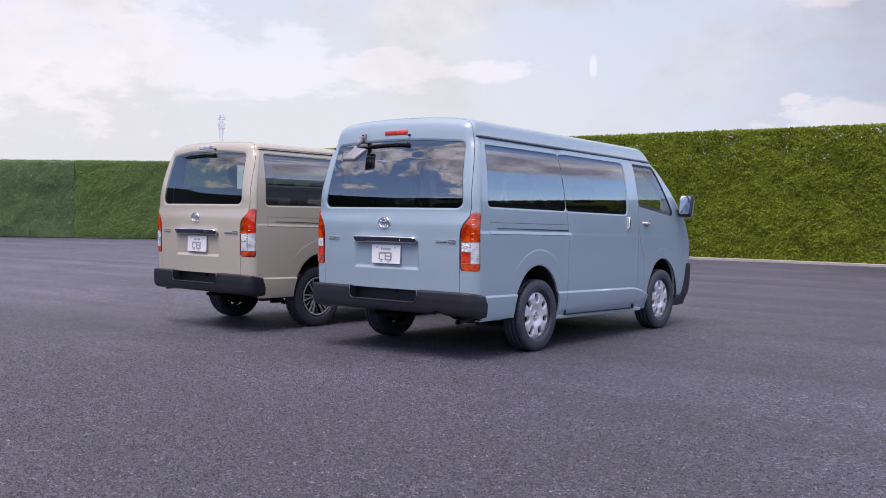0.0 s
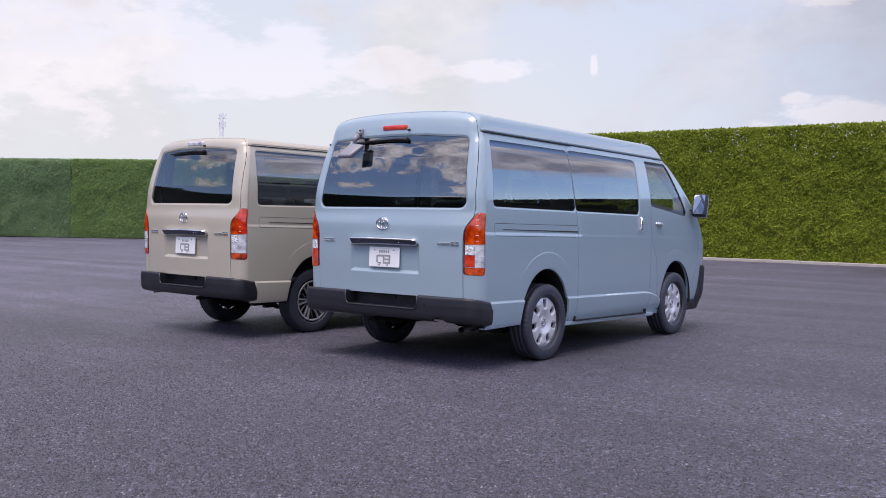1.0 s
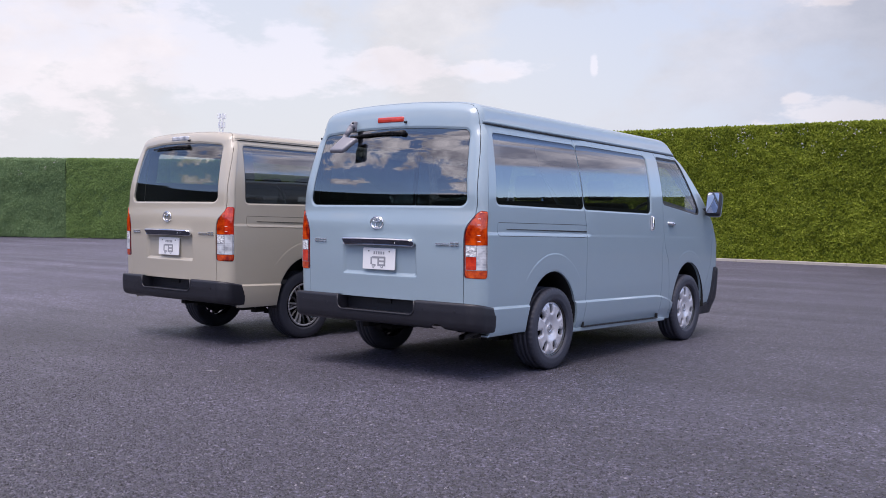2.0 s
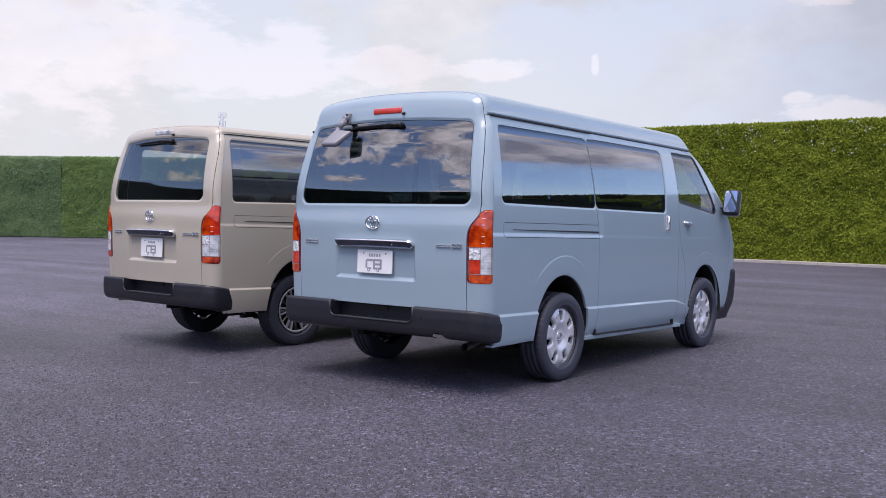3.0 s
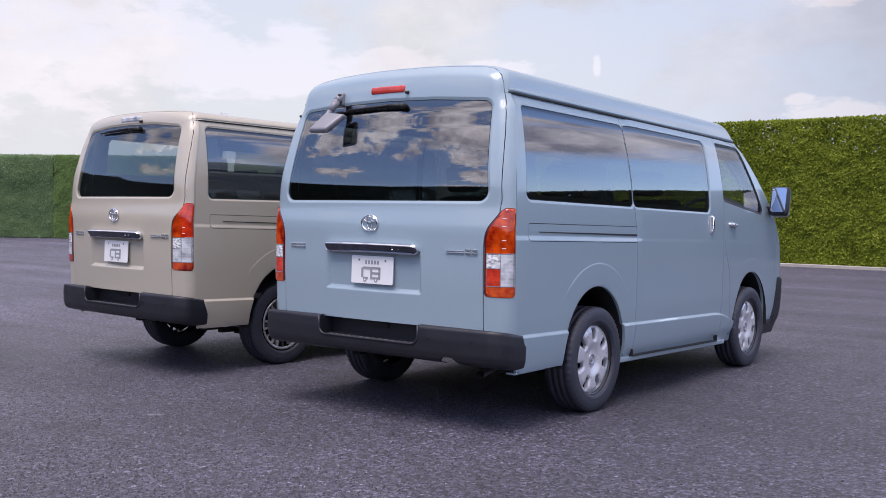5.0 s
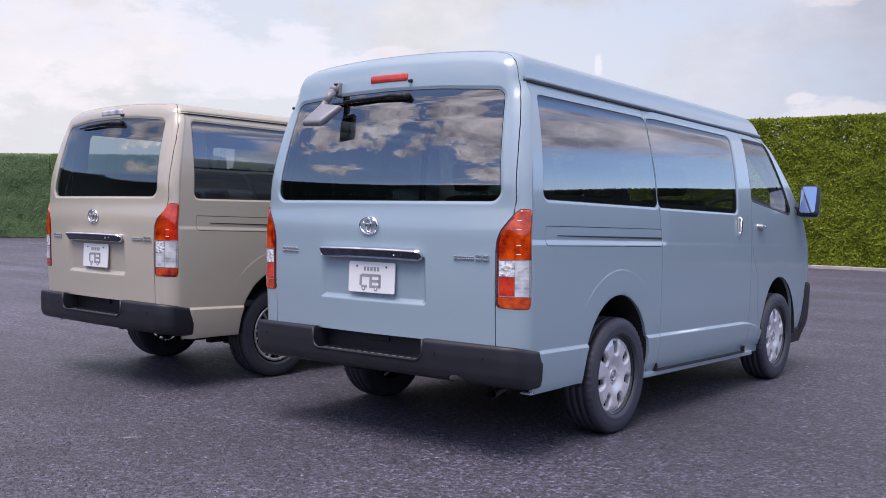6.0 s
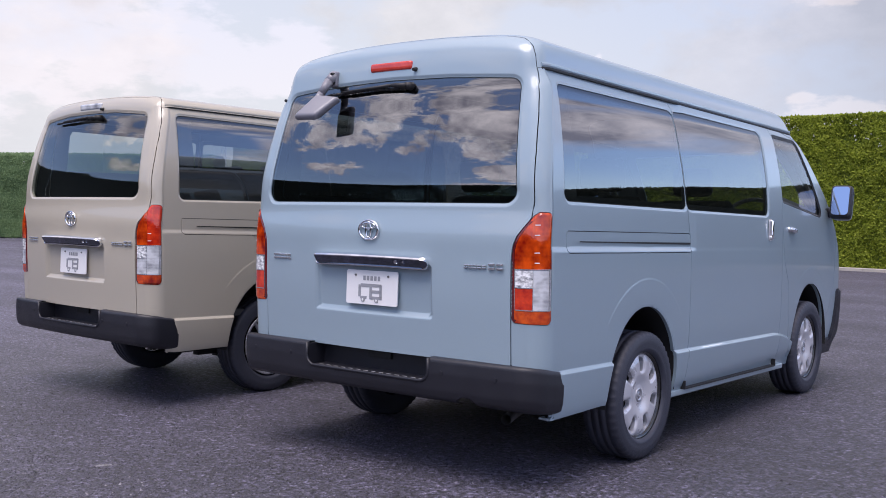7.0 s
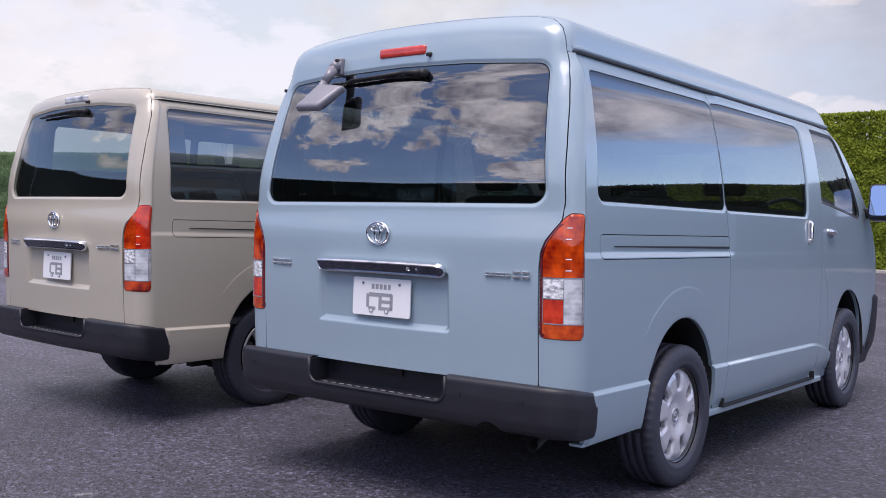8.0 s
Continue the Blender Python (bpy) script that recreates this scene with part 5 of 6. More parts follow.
def rear_fittings(root, gate, g, S):
    yat = lambda x, z: float(g["rear"](np.array([[x, z]]))[0, 1])
    # number plate of plain bars and shapes
    bm = bmesh.new()
    curve_plate(bm, rounded_rect(0.165, 0.0825, 0.010), 0.003, 0.006)
    tilt = pose(0.012, yat(0, 0.876) + 0.004, 0.876, -2, 0, 0)
    plate = part("number_plate", bm, M_PLATE, gate, "white plate with grey print", m=tilt)
    bm = bmesh.new()
    x = -0.055
    for i in range(5):
        box(bm, x, x + 0.015, -0.0048, -0.0028, 0.034, 0.056)
        x += 0.0235
    # grey block figure of joined bars on two dots
    for x0, x1, z0, z1 in ((-0.084, -0.068, -0.046, 0.012), (-0.070, -0.012, 0.002, 0.018), (-0.070, -0.030, -0.056, -0.043), (-0.012, 0.004, -0.056, 0.018),
                           (0.002, 0.064, 0.004, 0.018), (0.002, 0.064, -0.026, -0.012), (0.002, 0.068, -0.056, -0.042), (0.052, 0.068, -0.050, 0.014)):
        box(bm, x0, x1, -0.0048, -0.0028, z0, z1)
    part("plate_print", bm, M_INK, plate, "grey printed bars")
    for cx in (-0.054, 0.034):
        bm = bmesh.new()
        rod(bm, (cx, -0.0028, -0.060), (cx, -0.0054, -0.060), 0.0125, n=20)
        part("printed_dot", bm, M_INK, plate)
        bm = bmesh.new()
        rod(bm, (cx, -0.0050, -0.060), (cx, -0.0062, -0.060), 0.0055, n=16)
        part("dot_centre", bm, M_PLATE, plate)
    for cx in (-0.105, 0.105):
        bm = bmesh.new()
        rod(bm, (cx, -0.0028, 0.058), (cx, -0.0075, 0.058), 0.006, 0.005, 14)
        part("screw", bm, M_STEEL, plate)
    # chrome garnish bar: bright top edge, underside coloured dark for its reflection
    prof = [(0.0, 0.031), (-0.022, 0.030), (-0.036, 0.024), (-0.042, 0.0175), (-0.040, 0.0135), (-0.028, -0.005), (-0.017, -0.0225), (-0.0215, -0.026), (-0.019, -0.031), (-0.012, -0.033), (0.0, -0.033)]
    vs, fs = [], []
    xs = np.concatenate([np.linspace(-0.362, -0.335, 6), np.linspace(-0.30, 0.30, 12), np.linspace(0.335, 0.362, 6)])
    for x in xs:
        e = math.sqrt(max(0.0, 1 - max(0, (abs(x) - 0.332) / 0.0305) ** 2))
        for o, z in prof:
            vs.append((x, yat(x, 1.01) - 0.008 + o * (0.35 + 0.65 * e), 1.012 - 0.004 * (x / 0.362) ** 2 + z * (0.3 + 0.7 * e)))
    kk = len(prof)
    for i in range(len(xs) - 1):
        for j in range(kk - 1):
            fs.append((i * kk + j, i * kk + j + 1, (i + 1) * kk + j + 1, (i + 1) * kk + j))
    fs += [tuple(range(kk)), tuple((len(xs) - 1) * kk + j for j in reversed(range(kk)))]
    dark = [f for n, f in enumerate(fs[:-2]) if n % (kk - 1) in (4, 5)]
    bar = link_part("garnish_bar", flat_mesh("garnish_bar", vs, [f for f in fs if f not in set(dark)], M_CHROME, False), gate, "chrome bar over the plate")
    link_part("bar_face", flat_mesh("bar_face", vs, dark, M_CHROME_DARK, False), bar, "dark smoked chrome face")
    for x, r in ((0.195, 0.010), (0.24, 0.006)):
        bm = bmesh.new()
        rod(bm, (x, yat(x, 1.01) - 0.030, 1.010), (x, yat(x, 1.01) - 0.044, 1.010), r, r * 0.9, 18)
        part("lock_button", bm, M_CHROME, bar, smooth=False)
    # round badge: a ring with a cross of bars, no lettering
    by, bz = yat(0, 1.156) - 0.012, 1.156
    prof = []
    vs, fs = [], []
    n, mseg = 48, 10
    for i in range(n):
        a = 2 * math.pi * i / n
        for j in range(mseg):
            b = 2 * math.pi * j / mseg
            rr = 1 + 0.12 * math.cos(b)
            vs.append((0.060 * rr * math.cos(a), by - 0.004 + 0.006 * math.sin(b), bz + 0.046 * rr * math.sin(a)))
            fs.append((i * mseg + j, i * mseg + (j + 1) % mseg, ((i + 1) % n) * mseg + (j + 1) % mseg, ((i + 1) % n) * mseg + j))
    badge = link_part("badge", flat_mesh("badge", vs, fs, M_CHROME), gate, "oval chrome badge")
    for rx, rz, cz in ((0.040, 0.014, 0.020), (0.016, 0.038, 0.0)):
        vs, fs = [], []
        for i in range(32):
            a = 2 * math.pi * i / 32
            for j in range(8):
                b = 2 * math.pi * j / 8
                vs.append(((rx + 0.0055 * math.cos(b)) * math.cos(a), by - 0.005 + 0.005 * math.sin(b), bz + cz + (rz + 0.0055 * math.cos(b)) * math.sin(a)))
                fs.append((i * 8 + j, i * 8 + (j + 1) % 8, ((i + 1) % 32) * 8 + (j + 1) % 8, ((i + 1) % 32) * 8 + j))
        link_part("badge_ring", flat_mesh("badge_ring", vs, fs, M_CHROME), badge)
    # name bars: plain chrome strokes where lettering stands
    q = S["narrow"] * 0.9

    def strokes(name, spans):
        """A row of slim slanted chrome bars: (x, width, foot, top) each."""
        bm = bmesh.new()
        for x, wide, z0, z1 in spans:
            yy = yat(x, 1.01) - 0.011
            fresh = box(bm, x, x + wide, yy - 0.004, yy + 0.004, z0, z1)
            for v in fresh:
                v.co.x += 0.22 * (v.co.z - z0)
        bmesh.ops.bevel(bm, geom=list(bm.edges), offset=0.0022, segments=2, affect="EDGES", profile=0.6)
        part(name, bm, M_BADGE, gate, "small chrome bars")

    strokes("name_badge", [(-0.715 + q + i * 0.0295, 0.0245, z, z + 0.010) for i in range(5) for z in (0.992, 1.0085)])
    strokes("grade_badge", [(0.555 - q + i * 0.0235, 0.0205, z, z + 0.0065) for i in range(5) for z in (0.997, 1.0075)]
            + [(0.680 - q + i * 0.040, 0.034, z, z + 0.0105) for i in range(2) for z in (0.994, 1.0125)])
    # high brake lamp
    bz = S["brake_z"]
    bm = bmesh.new()
    yb = yat(0, bz)
    box(bm, -0.138, 0.130, -0.012, 0.02, -0.022, 0.022, 0.0155, 5)
    for v in bm.verts:
        v.co.y += yat(v.co.x, bz)
        v.co.z += bz - 0.004 * (v.co.x / 0.13) ** 2
    part("high_brake_lamp", bm, S["brake_mat"], gate, S["brake_tag"], smooth=True)
    bm = bmesh.new()
    rod(bm, (0.155, yat(0.155, bz - 0.03) + 0.01, bz - 0.026), (0.155, yat(0.155, bz - 0.03) - 0.022, bz - 0.030), 0.012, 0.008, 16)
    part("washer_nozzle", bm, M_SEAL, gate)
    # wiper parked along the top of the glass
    wz = S["rear_glass"][4][1] - 0.020
    bm = bmesh.new()
    px = 0.13
    y0 = yat(px, wz)
    rod(bm, (px, y0 + 0.02, wz - 0.015), (px, y0 - 0.035, wz - 0.015), 0.022, 0.016, 18)
    rod(bm, (px, y0 - 0.032, wz - 0.015), (px - 0.10, yat(px - 0.1, wz) - 0.028, wz - 0.008), 0.014, 0.009, 10)
    rod(bm, (px - 0.10, yat(px - 0.1, wz) - 0.028, wz - 0.008), (-0.30, yat(-0.3, wz - 0.02) - 0.026, wz - 0.022), 0.009, 0.006, 10)
    part("wiper_arm", bm, M_SEAL, gate, "black wiper arm", smooth=True)
    bm = bmesh.new()
    pts = [(x, yat(x, wz - 0.02 - 0.02 * abs(x)) - 0.012, wz - 0.020 - 0.03 * abs(x + 0.1)) for x in np.linspace(-0.42, 0.08, 12)]
    for a, b in zip(pts[:-1], pts[1:]):
        rod(bm, a, b, 0.0075, n=8)
    part("wiper_blade", bm, M_SEAL, gate, "black wiper blade", smooth=True)


def soft_box(name, mat, parent, lo, hi, bevel, label="", m=None):
    bm = bmesh.new()
    box(bm, lo[0], hi[0], lo[1], hi[1], lo[2], hi[2], bevel, 3)
    return part(name, bm, mat, parent, label, smooth=True, m=m)


def side_fittings(root, doors, fdoors, g, S):
    k = S["narrow"]
    for side in (1, -1):
        i = 0 if side > 0 else 1
        xat = 0.943 - k
        # upright pull of the sliding door, in a pale cup
        bm = bmesh.new()
        curve_plate(bm, rounded_rect(0.029, 0.072, 0.026), 0.0, 0.004)
        part("handle_cup", bm, M_SILVER, doors[i], "pale oval handle cup", m=pose(side * (xat - 0.002), 1.694, 1.165, 0, -1.5 * side, 90 * side))
        bm = bmesh.new()
        box(bm, xat + 0.006, xat + 0.022, 1.684, 1.706, 1.108, 1.224, 0.008, 3)
        for zz in (1.114, 1.218):
            box(bm, xat - 0.006, xat + 0.014, 1.680, 1.710, zz - 0.012, zz + 0.012, 0.005, 2)
        part("door_handle", bm, M_CHROME, doors[i], "upright chrome door handle", smooth=True, m=None if side > 0 else Matrix.Diagonal((-1, 1, 1, 1)))
        # level pull of the front door
        xf = float(0.925 - k)
        bm = bmesh.new()
        pts = [(xf - 0.004, 2.060, 1.168), (xf + 0.018, 2.075, 1.167), (xf + 0.024, 2.125, 1.163), (xf + 0.016, 2.180, 1.156), (xf - 0.006, 2.195, 1.153)]
        for a, b in zip(pts[:-1], pts[1:]):
            rod(bm, a, b, 0.017, n=12)
        for p in pts[1:-1]:
            bmesh.ops.create_icosphere(bm, subdivisions=2, radius=0.017, matrix=Matrix.Translation(p))
        part("door_handle", bm, M_CHROME, fdoors[i], "level chrome door handle", smooth=True, m=None if side > 0 else Matrix.Diagonal((-1, 1, 1, 1)))
        # silver plate put in for the highlight inside the handle's recess
        bm = bmesh.new()
        curve_plate(bm, rounded_rect(0.055, 0.030, 0.022), 0.0, 0.003)
        part("handle_cup", bm, M_SILVER, fdoors[i], "pale handle cup", m=pose(side * (xf - 0.001), 2.118, 1.125, 0, -1.5 * side, 90 * side))
        # wing mirror on a black foot
        mx = 1.008 - k
        m = pose(mx, 2.99, 1.365, -16, 0, 3) if side > 0 else pose(-mx, 2.99, 1.365, -16, 0, -3)
        mir = soft_box("wing_mirror", S["paint"], root, (-0.072, -0.035, -0.125), (0.072, 0.075, 0.120), 0.038, "wing mirror in a body-coloured shell", m)
        soft_box("mirror_rim", M_PLASTIC, mir, (-0.076, -0.050, -0.130), (0.077, 0.030, 0.125), 0.034, "black rim")
        bm = bmesh.new()
        curve_plate(bm, rounded_rect(0.060, 0.108, 0.024), -0.0485, 0.005)
        part("mirror_face", bm, M_MIRROR, mir, "blue sky in mirror glass")
        bm = bmesh.new()
        rod(bm, (side * (0.875 - k), 3.05, 1.285), (side * (0.955 - k), 3.00, 1.290), 0.045, 0.028, 16)
        box(bm, min(side * (0.870 - k), side * (0.905 - k)), max(side * (0.870 - k), side * (0.905 - k)), 2.88, 3.14, 1.255, 1.33, 0.012)
        part("mirror_foot", bm, M_PLASTIC, root, "black mirror foot", smooth=False)
        # sill under the doors
        bm = bmesh.new()
        x0, x1 = sorted((side * (0.855 - k), side * (0.926 - k)))
        for v in box(bm, x0, x1, 0.27, 2.04, 0.262, 0.296):
            v.co.z -= 0.020 * (v.co.y - 0.27)
        bmesh.ops.bevel(bm, geom=list(bm.edges), offset=0.010, segments=3, affect="EDGES", profile=0.6)
        part("sill", bm, S["paint"], root, "painted sill")
        for y in (0.440, 1.845):
            bm = bmesh.new()
            x0, x1 = sorted((side * (0.915 - k), side * (0.944 - k)))
            box(bm, x0, x1, y - 0.006, y + 0.006, 0.300 - 0.02 * y, 0.348 - 0.02 * y, 0.002)
            part("door_stop", bm, M_SEAL, root, "black rubber door stop")
        bm = bmesh.new()
        x0, x1 = sorted((side * (0.90 - k), side * (0.9425 - k)))
        for v in box(bm, x0, x1, 0.45, 1.84, 0.294, 0.303):
            v.co.z -= 0.020 * (v.co.y - 0.27)
        part("sill_seal", bm, M_SEAL, root)
        # lip under the rear quarter
        if side > 0 and S["ribs"]:
            bm = bmesh.new()
            box(bm, 0.86 - k, 0.922 - k, -0.93, -0.62, 0.325, 0.337, 0.004)
            part("quarter_lip", bm, S["paint"], root, "painted lip under the quarter")
        # wheel houses
        for c in ((ARCH_R[0] + S["axle"], *ARCH_R[1:]), ARCH_F):
            vs, fs, n = [], [], 26
            for x in (0.60 - k * 0.5, 0.925 - k):
                for j in range(n + 1):
                    a = math.pi * (-0.03 + 1.06 * j / n)
                    vs.append((side * x, c[0] + (c[2] + 0.006) * math.cos(a), c[1] + (c[3] + 0.006) * math.sin(a)))
            for j in range(n):
                fs.append((j, j + 1, n + 2 + j, n + 1 + j))
            fs.append(tuple(range(n + 1)))
            link_part("wheel_house", flat_mesh("wheel_house", vs, fs, M_DARK), root, "dark wheel house")
        # head lamp at the nose corner
        soft_box("head_lamp", M_WHITEL, root, (-0.10, -0.11, -0.12), (0.10, 0.09, 0.13), 0.05, "clear head lamp", pose(side * (0.765 - k), 3.36, 0.86, 0, 0, side * -28))


def under_parts(root, S):
    k = S["narrow"]
    bm = bmesh.new()
    box(bm, -0.80 + k, 0.80 - k, -0.85, 3.40, 0.36, 0.44, 0.02)
    for x in (-0.45, 0.45):
        box(bm, x - 0.05, x + 0.05, -0.70, 3.2, 0.33, 0.38, 0.01)
    part("floor_pan", bm, M_DARK, root, "dark underbody")
    bm = bmesh.new()
    rod(bm, (-0.72 + k, 0, 0.335), (0.72 - k, 0, 0.335), 0.045, n=16)
    bmesh.ops.create_uvsphere(bm, u_segments=18, v_segments=12, radius=0.13, matrix=Matrix.Translation((0, 0, 0.335)))
    part("rear_axle", bm, M_DARK, root, "dark rear axle", smooth=True)
    for s in (-1, 1):
        bm = bmesh.new()
        pts = [(s * (0.56 - k), -0.62 + 1.24 * t, 0.30 - 0.09 * math.sin(math.pi * t)) for t in np.linspace(0, 1, 9)]
        for a, b in zip(pts[:-1], pts[1:]):
            box(bm, a[0] - 0.03, a[0] + 0.03, a[1], b[1], min(a[2], b[2]), min(a[2], b[2]) + 0.035)
        part("leaf_spring", bm, M_DARK, root)
        bm = bmesh.new()
        rod(bm, (s * (0.80 - k), 2.57, 0.33), (0, 2.57, 0.36), 0.035, n=10)
        part("front_suspension", bm, M_DARK, root)
    bm = bmesh.new()
    rod(bm, (0.52 - k * 0.6, 0.5, 0.31), (0.56 - k * 0.6, -0.50, 0.325), 0.030, n=12)
    rod(bm, (0.56 - k * 0.6, -0.50, 0.325), (0.72 - k * 0.6, -0.98 + k, 0.312 + 0.5 * k), 0.027, 0.024, 16, cap=False)
    part("exhaust_pipe", bm, M_STEEL, root, "dull steel exhaust pipe", smooth=True)
    bm = bmesh.new()
    box(bm, 0.20, 0.42, 0.55, 1.2, 0.22, 0.33, 0.05, 3)
    part("muffler", bm, M_STEEL, root, "dull steel muffler", smooth=True)


def seat(root, x, y, w, S, tall=True):
    z = 0.62
    s = soft_box("seat", M_SEAT, root, (x - w / 2, y - 0.24, z), (x + w / 2, y + 0.26, z + 0.16), 0.05, "dark cloth seat")
    back = soft_box("backrest", M_SEAT, s, (-w / 2, -0.07, 0.0), (w / 2, 0.07, 0.62), 0.05, m=pose(x, y - 0.22, z + 0.12, 12, 0, 0))
    n = max(1, round(w / 0.5))
    for i in range(n):
        hx = x + (i - (n - 1) / 2) * w / n
        soft_box("headrest", M_SEAT, s, (-0.13, -0.05, 0.0), (0.13, 0.05, 0.19), 0.04, m=pose(hx, y - 0.36, z + 0.76, 10, 0, 0))


def cabin(root, S):
    k = S["narrow"]
    bm = bmesh.new()
    box(bm, -0.85 + k, 0.85 - k, -0.98, 3.1, 0.52, 0.56)
    part("cabin_floor", bm, M_TRIM, root, "grey cabin floor")
    bm = bmesh.new()
    top = S["ring"][-1][1] - 0.10
    box(bm, -0.62 + k, 0.62 - k, -0.80, 2.1, top - 0.03, top, 0.01)
    part("headliner", bm, M_HEAD, root, "pale headliner")
    for x in (-0.42, 0.42):
        seat(root, x * (1 - k), 2.02, 0.52, S)
    seat(root, 0.0, 0.75, 1.30 - 2 * k, S)
    bm = bmesh.new()
    box(bm, -0.78 + k, 0.78 - k, 2.85, 3.25, 0.80, 1.20, 0.06, 3)
    box(bm, 0.22, 0.62 - k, 2.76, 3.0, 1.12, 1.27, 0.05, 3)
    part("dashboard", bm, M_TRIM, root, "grey dashboard", smooth=True)
    vs, fs = [], []
    R, r, n, q = 0.19, 0.016, 36, 8
    for i in range(n):
        a = 2 * math.pi * i / n
        for j in range(q):
            b = 2 * math.pi * j / q
            vs.append(((R + r * math.cos(b)) * math.cos(a), (R + r * math.cos(b)) * math.sin(a), r * math.sin(b)))
            fs.append((i * q + j, i * q + (j + 1) % q, ((i + 1) % n) * q + (j + 1) % q, ((i + 1) % n) * q + j))
    sw = link_part("steering_wheel", flat_mesh("steering_wheel", vs, fs, M_HEAD), root, "grey steering wheel", pose(0.42 - k * 0.4, 2.66, 1.24, 48, 0, 0))
    bm = bmesh.new()
    box(bm, -0.19, 0.19, -0.025, 0.025, -0.015, 0.01, 0.008)
    box(bm, -0.025, 0.025, -0.19, 0.0, -0.015, 0.01, 0.008)
    box(bm, -0.075, 0.075, -0.06, 0.055, -0.03, 0.018, 0.02)
    part("spokes", bm, M_TRIM, sw)


def under_mirror(root, gate, g):
    """Downward mirror on a short arm over the rear window."""
    yat = lambda x, z: float(g["rear"](np.array([[x, z]]))[0, 1])
    bm = bmesh.new()
    y0 = yat(-0.39, 1.925)
    box(bm, -0.414, -0.366, y0 - 0.024, y0 + 0.01, 1.880, 1.962, 0.012, 3)
    joints = [(-0.39, y0 - 0.018, 1.940, 0.024), (-0.392, y0 - 0.050, 1.905, 0.025), (-0.408, y0 - 0.088, 1.842, 0.019), (-0.425, y0 - 0.115, 1.800, 0.016)]
    for a, b in zip(joints[:-1], joints[1:]):
        rod(bm, a[:3], b[:3], a[3], b[3], 16)
        bmesh.ops.create_icosphere(bm, subdivisions=2, radius=a[3], matrix=Matrix.Translation(a[:3]))
    arm = part("mirror_arm", bm, M_GREYP, gate, "grey mirror arm on a screwed foot", smooth=True)
    bm = bmesh.new()
    for zz in (1.948, 1.905):
        rod(bm, (-0.378, y0 - 0.02, zz), (-0.376, y0 - 0.048, zz - 0.004), 0.007, n=12)
    part("screw", bm, M_SEAL, arm, "dark screw head")
    bm = bmesh.new()
    box(bm, -0.068, 0.068, -0.020, 0.020, -0.076, 0.076, 0.019, 5)
    for v in bm.verts:
        v.co.x += 0.48 * v.co.z
        v.co.y += 1.1 * (v.co.x ** 2) + 1.5 * v.co.z ** 2 - 0.008
    head = part("under_mirror", bm, M_GREYP, gate, "pale grey downward rear mirror", smooth=True, m=pose(-0.388, y0 - 0.138, 1.766, -40, 4, 10))
    # black colour stands in for the dark ground this mirror reflects
    bm = bmesh.new()
    curve_plate(bm, rounded_rect(0.055, 0.060, 0.022), 0.026, 0.004)
    for v in bm.verts:
        v.co.x += 0.48 * v.co.z
    part("mirror_face", bm, M_SEAL, head, "dark mirror glass")
    bm = bmesh.new()
    rod(bm, (-0.80, yat(-0.8, 1.84) - 0.01, 1.84), (-0.80, yat(-0.8, 1.84) + 0.05, 1.84), 0.008, n=10)
    part("gate_buffer", bm, M_SEAL, gate)


# ---- ground, kerb and hedges ----
def ground_sheet():
    bm = bmesh.new()
    ring = [0, 6, 14, 30, 70, 200, 700, 2500]
    rows = []
    for r in ring:
        rows.append([bm.verts.new((r * math.cos(2 * math.pi * i / 48), r * math.sin(2 * math.pi * i / 48), 0)) for i in range(48)] if r else [bm.verts.new((0, 0, 0))])
    for i in range(48):
        j = (i + 1) % 48
        bm.faces.new((rows[0][0], rows[1][i], rows[1][j]))
        for a, b in zip(rows[1:-1], rows[2:]):
            bm.faces.new((a[i], b[i], b[j], a[j]))
    ob = part("ground", bm, M_ASPHALT)
    return tagged(ob, "dark grey asphalt lot with fine pale stones", "ground", kind="structure")


ground_sheet()


def aggregate():
    """Stones that stand proud of the asphalt where the camera passes nearest, thinning out with distance."""
    rng = np.random.default_rng(5)
    n = 150000
    mid = np.array([1.5, -4.2])
    at = mid + rng.normal(0, 1, (n, 2)) * (2.6, 1.5)
    at = at[at[:, 1] < 2.0]
    n = len(at)
    r = rng.uniform(0.0030, 0.0078, n) * rng.choice([1.0, 1.0, 1.35], n)
    turn = rng.uniform(0, 2 * math.pi, n)
    V = np.zeros((n, 5, 3))
    for j in range(4):
        a = turn + j * math.pi / 2 + rng.normal(0, 0.25, n)
        rr = r * rng.uniform(0.75, 1.25, n)
        V[:, j, 0], V[:, j, 1] = at[:, 0] + rr * np.cos(a), at[:, 1] + rr * np.sin(a)
        V[:, j, 2] = -0.001
    V[:, 4, 0], V[:, 4, 1] = at[:, 0] + rng.normal(0, 0.25, n) * r, at[:, 1] + rng.normal(0, 0.25, n) * r
    V[:, 4, 2] = r * rng.uniform(0.45, 0.9, n)
    i = np.arange(n) * 5
    F = np.concatenate([np.stack([i + j, i + (j + 1) % 4, i + 4], 1) for j in range(4)])
    me = bpy.data.meshes.new("aggregate")
    me.vertices.add(n * 5)
    me.vertices.foreach_set("co", V.ravel())
    me.loops.add(F.size)
    me.loops.foreach_set("vertex_index", F.ravel().astype(np.int32))
    me.polygons.add(len(F))
    me.polygons.foreach_set("loop_start", np.arange(0, F.size, 3, dtype=np.int32))
    me.update(calc_edges=True)
    me.materials.append(M_STONE)
    tagged(new("aggregate", me), "small grey stones standing proud of the asphalt", "gravel", kind="stuff")


aggregate()



